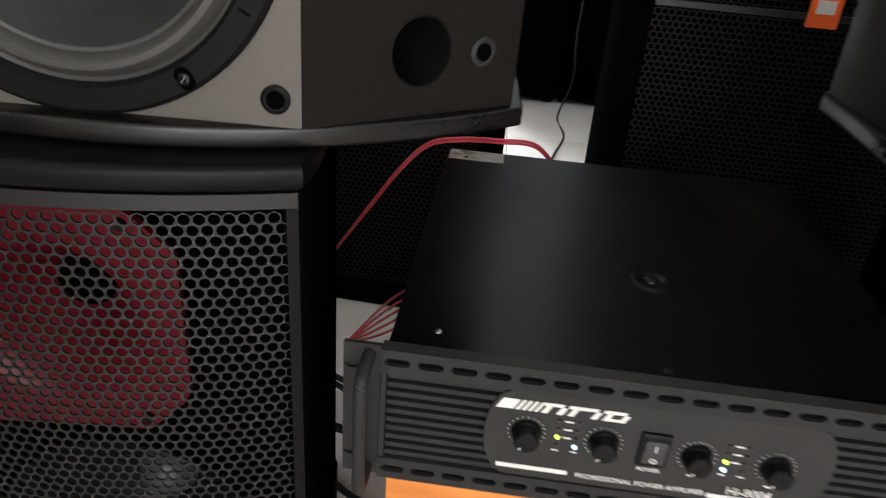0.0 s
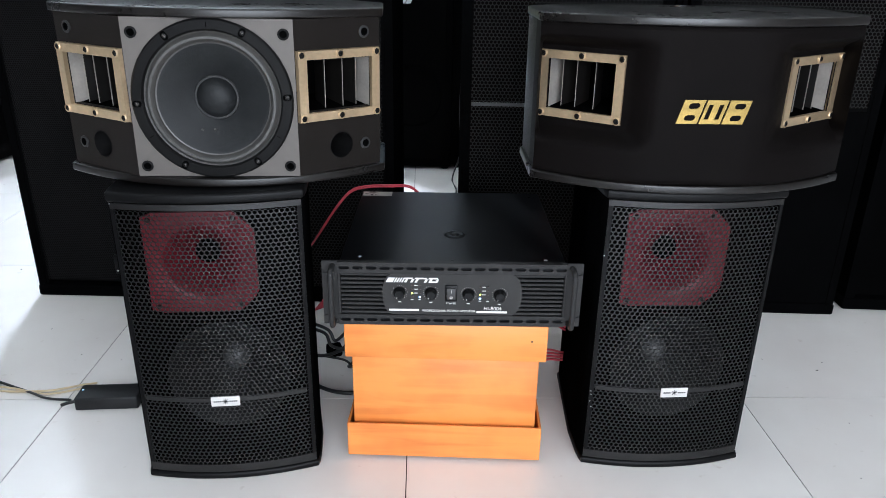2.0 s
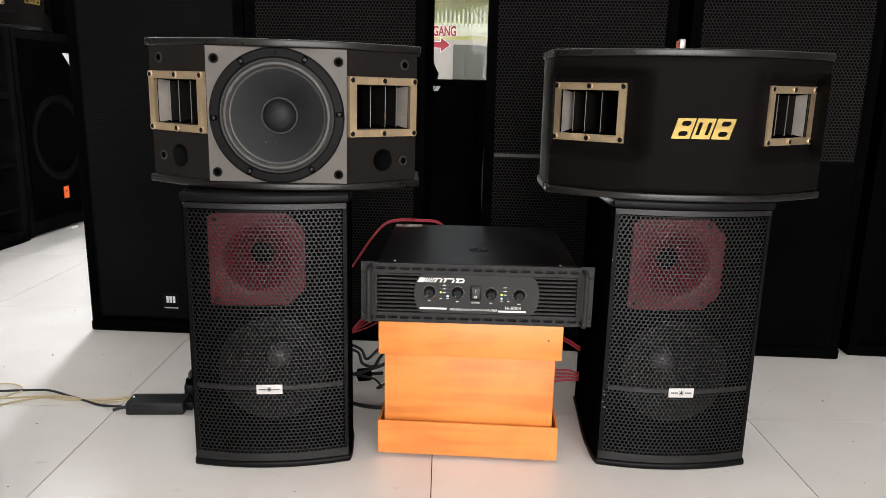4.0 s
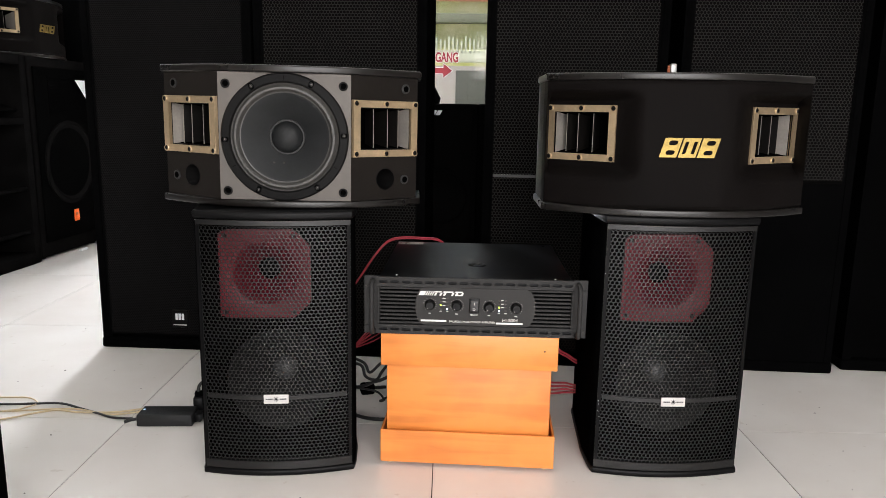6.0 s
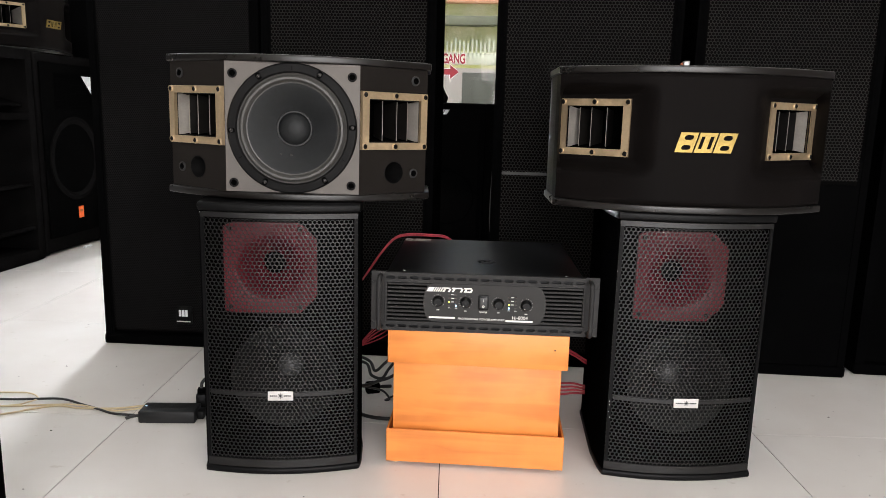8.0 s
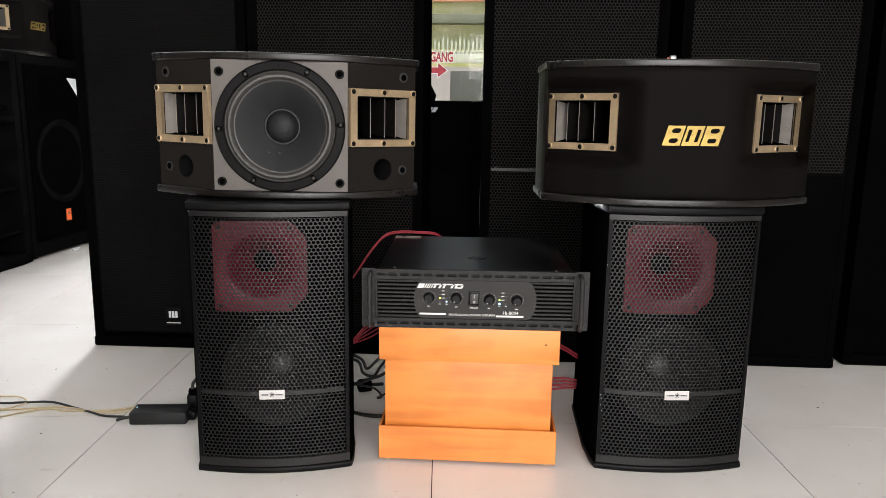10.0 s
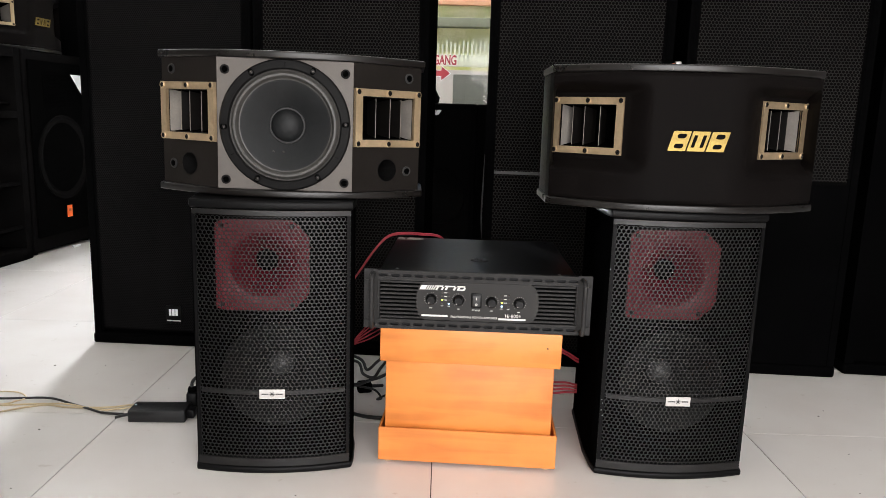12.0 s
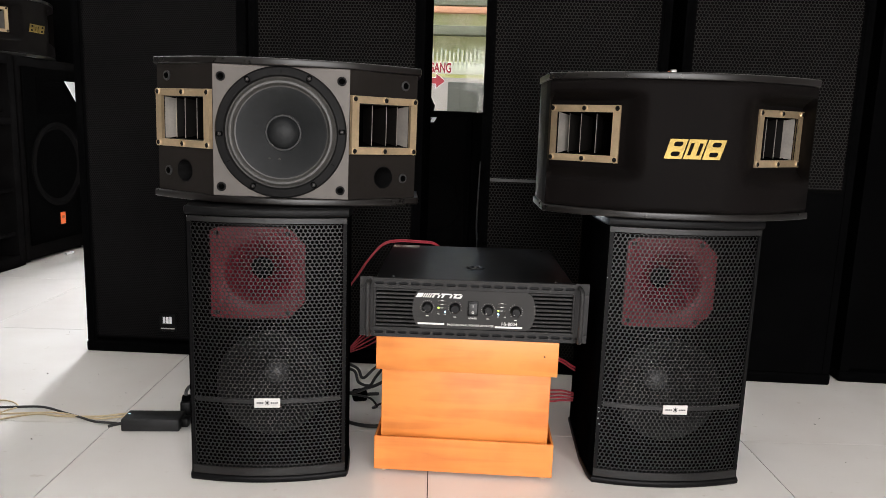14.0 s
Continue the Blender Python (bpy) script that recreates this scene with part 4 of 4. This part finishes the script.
tall_speaker(pose(1.455, 0.8, 0, 0, 0, 0), "tall matt black loudspeaker at the end of the row", bar=False, dark=True)

# plain black cabinets added only to fill the dark gaps behind the row
def plain_cabinet(m, w, d, h, label):
    t = thing("speaker_cabinet", m, label, "loudspeaker")
    part("body", box(-w / 2, w / 2, 0, d, 0.02, h, 0.006), M_CAB, t)
    part("front_frame", box(-w / 2 + 0.015, w / 2 - 0.015, -0.006, -0.0005, 0.035, h - 0.015, 0.002), M_INSIDE, t)
    for x in (-w / 2 + 0.03, w / 2 - 0.03):
        for y in (0.03, d - 0.03):
            part("foot", prism(circle(x, y, 0.015, 14), 0.0, 0.0198), M_CAP, t)
    return t


plain_cabinet(pose(-0.95, 1.5, 0), 0.7, 0.45, 1.5, "black filler cabinet added in the dark gap behind the row")
plain_cabinet(pose(0.75, 1.5, 0), 0.7, 0.45, 1.6, "black filler cabinet added in the dark gap behind the row")
plain_cabinet(pose(0.075, 2.3, 0), 0.29, 0.35, 0.85, "black filler cabinet added beside the small loudspeaker")
stub = plain_cabinet(pose(0.562, 0.742, 0), 0.03, 0.4, 0.934, "narrow black filler added in the gap between two tall loudspeakers")

plug = thing("plug", pose(0.549, 0.75, 0.934), "orange and silver plug lying on the narrow filler", "plug")
for k in range(3):
    part("orange_ring", box(-0.023, 0.002, -0.008, 0.014, 0.0085 * k, 0.0085 * k + 0.008, 0.0015), M_COPPER, plug)
part("metal_sleeve", box(0.0022, 0.022, -0.007, 0.013, 0.001, 0.031, 0.004, 3), M_FRAME, plug)

# ---------------------------------------------------------------- small speaker by the window
sm = thing("small_loudspeaker", pose(-0.215, 2.28, 0, 0, 0, 0), "black stage loudspeaker with white mark, standing by the window", "loudspeaker")
part("cabinet", box(-0.24, 0.145, 0, 0.35, 0.012, 0.85, 0.012, 3), M_CAB, sm)
part("grille_panel", box(-0.21, 0.115, -0.006, -0.0003, 0.05, 0.82, 0.003), M_GRILLE_DARK, sm)
part("woofer_ring", moved(turned([(0.15, -0.0065), (0.15, -0.01), (0.142, -0.012), (0.135, -0.0085)], 48), at(-0.047, 0, 0.36)), M_CAB, sm)
mkb = bmesh.new()
for k in range(3):
    b = box(-0.13 + 0.026 * k, -0.108 + 0.026 * k, -0.008, -0.0055, 0.79, 0.815)
    for v in b.verts:
        v.co.x += (v.co.z - 0.79) * 0.6
    join(mkb, b)
part("white_mark", mkb, M_PAPER, sm, "white slanted mark", smooth=False)
for x in (-0.21, 0.115):
    for y in (0.03, 0.31):
        part("foot", prism(circle(x, y, 0.018, 14), 0.0, 0.0118), M_CAP, sm)
bk = thing("bag", pose(-0.37, 2.42, 0.85), "crumpled black bag lying on the small loudspeaker", "bag")
bm = bmesh.new()
bmesh.ops.create_icosphere(bm, subdivisions=3, radius=1)
for v in bm.verts:
    n = noise.noise(v.co * 1.7) * 0.25
    v.co = Vector((v.co.x * 0.1 * (1 + n), v.co.y * 0.06 * (1 + n), max(0, 0.05 + v.co.z * 0.06 * (1 + n) - v.co.x * 0.035)))
part("cloth", bm, M_CARPET, bk)

# a cable hangs down in front of the small speaker
solo("cable", wire([(-0.02, 2.2, 0.6), (-0.028, 2.19, 0.3), (-0.02, 2.18, 0.12), (-0.055, 2.1, 0.006), (-0.03, 1.9, 0.004), (-0.06, 1.7, 0.004), (-0.1, 1.4, 0.004)], 0.004), M_WIRE, I, "thin black cable hanging to the floor", "cable")

# sign on the window glass
sg = thing("window_sign", pose(-0.59, Y1 + 0.0645, 1.312, 90, 0, 0), "red lettering and arrow with white edges on the glass", "sign")
lettering("letters_edge", "GANG", 0.127, M_PAPER, sg, pose(0, 0, 0.0, 0, 0, 0), bold=0.007).scale = (0.61, 1.0, 1)
lettering("letters", "GANG", 0.125, M_SIGNRED, sg, pose(0.0012, 0.0, 0.0012, 0, 0, 0), bold=0.0045).scale = (0.613, 1.0, 1)
for nm, g, mt, z in (("arrow_edge", 0.003, M_PAPER, 0.0), ("arrow", 0.0, M_SIGNRED, 0.0012)):
    bm = bmesh.new()
    pts = [(1.45 * x, 1.5 * y) for x, y in ((-0.03, -0.098 - g), (0.055 - g, -0.098 - g), (0.055 - g, -0.125 - g * 1.6), (0.115 + g * 1.6, -0.08), (0.055 - g, -0.035 + g * 1.6), (0.055 - g, -0.062 + g), (-0.03, -0.062 + g))]
    bm.faces.new([bm.verts.new((x, y, z)) for x, y in pts])
    r = bmesh.ops.extrude_face_region(bm, geom=bm.faces[:])
    for v in r["geom"]:
        if isinstance(v, bmesh.types.BMVert):
            v.co.z += 0.0008
    part(nm, bm, mt, sg, smooth=False)

# ---------------------------------------------------------------- stack along the left side
hs = thing("horn_subwoofer", pose(-2.32, 1.0, 0, 0, 0, 0), "felt-covered folded horn bass cabinet with open shelves", "loudspeaker")
part("back_panel", box(-0.75, -0.73, 0.0, 0.98, 0, 1.05), M_CARPET, hs)
part("side_panel", box(-0.7298, 0.0, 0.93, 0.98, 0, 1.05, 0.008), M_CARPET, hs)
part("side_panel", box(-0.7298, 0.0, 0.0, 0.05, 0, 1.05, 0.008), M_CARPET, hs)
for z0, z1 in ((0.0, 0.06), (1.0, 1.05), (0.71, 0.745)):
    part("shelf", box(-0.7296, 0.004, 0.0505, 0.9295, z0, z1, 0.006), M_CARPET, hs)
for z0, tilt in ((0.38, -12), (0.16, -20)):
    part("horn_board", moved(box(-0.6, 0.0, 0.051, 0.929, -0.01, 0.01, 0.004), pose(-0.01, 0, z0 + 0.01, 0, tilt, 0)), M_CARPET, hs)
part("horn_lip", moved(box(-0.5, 0.0, 0.051, 0.929, -0.008, 0.008, 0.004), pose(-0.03, 0, 0.78, 0, 14, 0)), M_CARPET, hs)

js = thing("stage_loudspeaker", pose(-2.33, 2.29, 0, 0, 0, 90), "black stage loudspeaker with large round woofer and orange badge", "loudspeaker")
part("cabinet", box(-0.285, 0.285, 0.0, 0.6, 0.012, 1.05, 0.012, 3), M_CARPET, js)
part("grille_frame", box(-0.255, 0.255, -0.012, -0.0005, 0.09, 1.0, 0.004), M_INSIDE, js)
jw = part("woofer", moved(turned([(0.225, -0.0125), (0.225, -0.022), (0.205, -0.026), (0.195, -0.019), (0.185, -0.013)], 56), at(0, 0, 0.5)), M_CARPET, js)
part("cone", moved(turned([(0.186, -0.0135), (0.1, -0.0128), (0, -0.0128)], 48), at(0, 0, 0.5)), M_INSIDE, jw)
jb = part("badge", box(0.0, 0.045, -0.016, -0.0122, 0.17, 0.235, 0.001), M_ORANGE, js, "orange badge")
part("badge_print", box(0.012, 0.033, -0.0166, -0.0155, 0.203, 0.216), M_COPPER, jb, smooth=False)
bm = bmesh.new()
bm.faces.new([bm.verts.new(c) for c in ((0.096, -0.018, 0.945), (0.222, -0.018, 0.945), (0.222, -0.018, 0.815))])
r = bmesh.ops.extrude_face_region(bm, geom=bm.faces[:])
for v in r["geom"]:
    if isinstance(v, bmesh.types.BMVert):
        v.co.y += 0.001
part("paper_label", bm, M_PAPER, js, "white paper label", smooth=False)
for k in range(14):
    part("horn_slat", box(-0.15, 0.15, -0.0165, -0.0125, 0.765 + 0.014 * k, 0.769 + 0.014 * k), M_CAB, js, smooth=False)
for x in (-0.24, 0.24):
    for y in (0.04, 0.56):
        part("foot", prism(circle(x, y, 0.02, 14), 0.0, 0.0118), M_CAP, js)

# another karaoke speaker on top of the stack
covered_karaoke_speaker(pose(-2.345, 2.19, 1.05, 0, 0, 87))
pk = thing("speaker_cabinet", pose(-2.12, 3.05, 0, 0, 0, 90), "tall black loudspeaker cabinet with two round knobs", "loudspeaker")
part("body", box(-0.45, 0.45, 0, 0.5, 0.0, 2.0, 0.01), M_CAB, pk)
for z in (1.18, 1.36):
    part("knob", moved(turned([(0, -0.03), (0.02, -0.028), (0.026, -0.012), (0.02, 0.0)], 24), at(-0.4, 0, z)), M_CAP, pk)
solo("tape_scrap", box(-0.03, 0.03, -0.008, 0.008, 0.0, 0.012, 0.003), M_PAPER, pose(-2.29, 2.31, 0, 0, 0, 85), "scrap of white tape on the floor", "tape")

# near cabinet beside the camera
nc = thing("speaker_cabinet", pose(-0.93, -0.5, 0, 0, 0, 0), "black loudspeaker cabinet with rounded edges on the tiles", "loudspeaker")
part("body", box(-0.18, 0.18, -0.32, 0.0, 0.0, 0.55, 0.012, 3), M_CAB, nc)

# ---------------------------------------------------------------- power adapter and cables on the floor
ad = thing("power_adapter", pose(-0.866, 0.127, 0, 0, 0, 7), "black power adapter with a small blue light on the floor", "power adapter")
part("case", box(0.0, 0.142, 0.0, 0.062, 0.0, 0.032, 0.004, 3), M_ADAPTER, ad)
part("socket", box(0.1425, 0.16, 0.015, 0.045, 0.005, 0.027, 0.003), M_CAP, ad)
part("strain_relief", wire([(0.0, 0.02, 0.014), (-0.02, 0.016, 0.012), (-0.035, 0.013, 0.008)], 0.004), M_WIRE, ad)
part("indicator", prism(circle(0.009, 0.038, 0.002, 12), 0.0318, 0.0326), M_LED_B, ad, "small lit blue lens")


def cable(points, r, mat, label):
    return solo("cable", wire(points, r), mat, I, label, "cable", group="loose cables")


cable([(-0.892, 0.158, 0.008), (-0.953, 0.166, 0.005), (-1.0, 0.185, 0.005), (-1.053, 0.206, 0.005), (-1.131, 0.23, 0.008), (-1.209, 0.227, 0.005), (-1.28, 0.217, 0.004), (-1.5, 0.2, 0.004)], 0.0032, M_WIRE, "black adapter cable lying on the floor")
cable([(-0.87, 0.24, 0.004), (-0.905, 0.227, 0.004), (-0.966, 0.2, 0.004), (-1.06, 0.191, 0.003), (-1.126, 0.197, 0.003), (-1.182, 0.163, 0.003), (-1.219, 0.133, 0.003), (-1.4, 0.02, 0.003)], 0.0026, M_BEIGE, "beige cable lying on the floor")
cable([(-0.87, 0.228, 0.004), (-0.96, 0.186, 0.004), (-1.06, 0.2, 0.007), (-1.126, 0.205, 0.003), (-1.25, 0.176, 0.003), (-1.4, 0.15, 0.003)], 0.0024, M_BEIGE, "beige cable twisted beside the adapter cable")
cable([(-1.45, 0.13, 0.003), (-1.25, 0.18, 0.003), (-1.209, 0.204, 0.006), (-1.205, 0.238, 0.003), (-1.25, 0.268, 0.003), (-1.312, 0.264, 0.003), (-1.5, 0.24, 0.003)], 0.0022, M_BEIGE, "thin beige cable looping on the floor")
cable([(-0.74, 0.19, 0.018), (-0.68, 0.2, 0.02), (-0.62, 0.24, 0.05), (-0.58, 0.3, 0.1)], 0.004, M_WIRE, "black mains cable of the adapter")

# speaker wire from the amplifier's back
for d in (0.0, 0.0042):
    cable([(-0.08, 0.52, 0.4 - d), (-0.12, 0.505, 0.445 - d), (-0.17, 0.48, 0.455 - d), (-0.225, 0.455, 0.459 - d), (-0.265, 0.45, 0.447 - d), (-0.302, 0.445, 0.405 - d), (-0.335, 0.44, 0.355 - d), (-0.37, 0.43, 0.3), (-0.41, 0.41, 0.24)], 0.0019, M_RED_WIRE, "red speaker wire hanging over the amplifier")
for k in range(5):
    o = 0.011 * k
    cable([(-0.12 + o, 0.51, 0.24), (-0.2, 0.5 - o, 0.205 + o), (-0.25, 0.46 + 0.5 * o, 0.185 + 0.8 * o), (-0.3, 0.42 + 0.5 * o, 0.16 + o), (-0.36, 0.4, 0.14)], 0.002, M_RED_WIRE, "red speaker wires behind the amplifier")
for k in range(4):
    o = 0.009 * k
    cable([(0.02, 0.42 + o, 0.02), (0.12, 0.36, 0.07 + o), (0.19, 0.31 + 0.4 * o, 0.07 + o), (0.235, 0.3, 0.078 + o), (0.278, 0.3, 0.085 + 0.7 * o), (0.33, 0.37, 0.11 + o)], 0.0027, M_RED_WIRE, "dark red speaker wires beside the wooden box")
for d in (0.0, 0.007):
    cable([(0.15, 0.5, 0.34), (0.175, 0.4, 0.26 - d), (0.208, 0.3, 0.208 - d), (0.24, 0.295, 0.186 - d), (0.276, 0.3, 0.166 - d), (0.34, 0.37, 0.14)], 0.0026, M_RED_WIRE, "red speaker wire hanging behind the amplifier")
cable([(-0.4, 0.3, 0.03), (-0.33, 0.26, 0.006), (-0.27, 0.235, 0.005), (-0.22, 0.25, 0.005), (-0.16, 0.36, 0.005), (-0.1, 0.45, 0.005)], 0.005, M_WIRE, "black cable on the floor behind the wooden box")
cable([(-0.38, 0.32, 0.06), (-0.32, 0.3, 0.067), (-0.28, 0.3, 0.082), (-0.24, 0.31, 0.097), (-0.16, 0.4, 0.13), (-0.1, 0.47, 0.15)], 0.0045, M_WIRE, "black cable behind the wooden box")
cable([(-0.37, 0.33, 0.055), (-0.31, 0.31, 0.058), (-0.27, 0.31, 0.05), (-0.255, 0.33, 0.02), (-0.27, 0.36, 0.005), (-0.23, 0.42, 0.005), (-0.17, 0.48, 0.005)], 0.003, M_WIRE, "coiled black cable on the floor")
cable([(-0.38, 0.33, 0.15), (-0.31, 0.31, 0.135), (-0.29, 0.3, 0.11), (-0.262, 0.3, 0.135), (-0.235, 0.31, 0.155), (-0.12, 0.5, 0.2)], 0.004, M_WIRE, "black cable hanging from the amplifier")
cable([(-0.38, 0.35, 0.12), (-0.315, 0.3, 0.13), (-0.3, 0.295, 0.1), (-0.272, 0.3, 0.09), (-0.255, 0.3, 0.115), (-0.24, 0.33, 0.13)], 0.004, M_WIRE, "tangled black cable behind the loudspeaker")
pb = thing("cable_plug", pose(-0.318, 0.42, 0.0, 0, 0, 20), "black plug lying on the floor", "plug")
part("body", box(-0.02, 0.02, -0.016, 0.016, 0.0, 0.03, 0.006, 3), M_CAB, pb)
part("neck", wire([(0.018, 0, 0.015), (0.04, 0.004, 0.013), (0.055, 0.01, 0.01)], 0.005), M_WIRE, pb)

mp = thing("mains_plug", pose(-0.738, 0.222, 0, 0, 0, 15), "black moulded mains plug standing behind the power adapter", "plug")
part("body", box(-0.014, 0.014, -0.013, 0.013, 0.0, 0.052, 0.005, 3), M_CAP, mp)
part("collar", box(-0.01, 0.01, -0.009, 0.009, 0.0522, 0.066, 0.003), M_CAB, mp)
part("neck", wire([(0, 0, 0.064), (0.001, 0.004, 0.078), (0.012, 0.014, 0.088), (0.03, 0.03, 0.09)], 0.0045), M_WIRE, mp)

# ---------------------------------------------------------------- outside the window
solo("ground", box(-30, 30, Y1 + 0.2, 40, -0.12, -0.02), M_YARD, I, "grey concrete yard outside the window", "ground", "structure", smooth=False)
solo("ground", box(-30, 30, -40, Y0 - 0.2, -0.12, -0.02), M_YARD, I, "grey concrete forecourt outside the shop", "ground", "structure", smooth=False)
hb = thing("neighbour_house", I, "yellow-green backdrop wall for house and foliage, with grey beam", "house")
# One flat wall; its green variation stands in for foliage.
part("wall", box(-6, 6, 9.5, 9.7, -0.02, 2.9), M_FACADE, hb, smooth=False)
part("beam", box(-6, 6, 9.3, 9.49, 2.07, 2.2, 0.01), M_BEAM, hb)
part("salmon_band", box(-6, 6, 9.4, 9.495, 2.39, 2.48, 0.01), M_SALMON, hb)
part("gutter", box(-6, 6, 9.42, 9.495, 2.5, 2.62, 0.01), M_BEAM, hb)
fr = thing("white_railing", I, "white railing with slats in front of the house", "fence")
for k in range(44):
    part("slat", box(-2.4 + 0.06 * k, -2.376 + 0.06 * k, 9.1, 9.12, 1.66, 1.86 - 0.02 * (k * 5 % 4)), M_SLAT, fr, smooth=False)
part("rail", box(-2.5, 1.7, 9.12, 9.16, 1.5, 1.67, 0.005), M_SLAT, fr)
part("wall", box(-2.5, 1.7, 9.1, 9.2, -0.02, 1.45), M_WALL, fr, smooth=False)
sd = thing("metal_cupboard", pose(-0.3, 8.4, -0.02), "grey metal cupboard standing in the yard", "cupboard")
part("body", box(-0.26, 0.36, 0, 0.5, 0, 1.37, 0.01), M_SHED, sd)
part("door", box(-0.1, 0.3, -0.02, -0.0005, 0.05, 1.31, 0.004), M_SHED, sd)

# ---------------------------------------------------------------- floor
TILE, FLOOR_YAW = 0.806, 4.0
floor = thing("floor", I, "large glossy off-white porcelain floor tiles with thin dark joints", "floor", kind="structure")
part("bed", box(X0, X1, Y0 - 0.2, Y1 + 0.2, -0.1, -0.0015), M_GROUT, floor, smooth=False)
tb = box(0.0011, TILE - 0.0011, 0.0011, TILE - 0.0011, -0.012, 0.0)
TILE_ME = mesh_of(tb, "tile", M_TILE)
for i in range(-7, 6):
    for j in range(-7, 8):
        o = new("tile", TILE_ME)
        o.parent = floor
        o.matrix_local = pose(0.70, 0.283, 0, 0, 0, FLOOR_YAW) @ pose(i * TILE, j * TILE, 0.0)
rnd = random.Random(4)
verts, faces = [], []
for k in range(46):
    x, y, s, a = rnd.uniform(-1.6, 1.2), rnd.uniform(-0.35, 1.0), rnd.uniform(0.0012, 0.0045), rnd.uniform(0, 6.28)
    b = len(verts)
    for q in range(5):
        rr = s * rnd.uniform(0.6, 1.3)
        verts.append((x + rr * math.cos(a + q * 1.257), y + 0.6 * rr * math.sin(a + q * 1.257), 0.0006))
    verts.append((x, y, 0.0006 + s * 0.5))
    faces += [(b + q, b + (q + 1) % 5, b + 5) for q in range(5)]
me = bpy.data.meshes.new("grit")
me.from_pydata(verts, [], faces)
me.materials.append(M_GROUT)
tagged(new("grit", me), "small dark crumbs of dirt on the tiles", "dirt", kind="stuff")
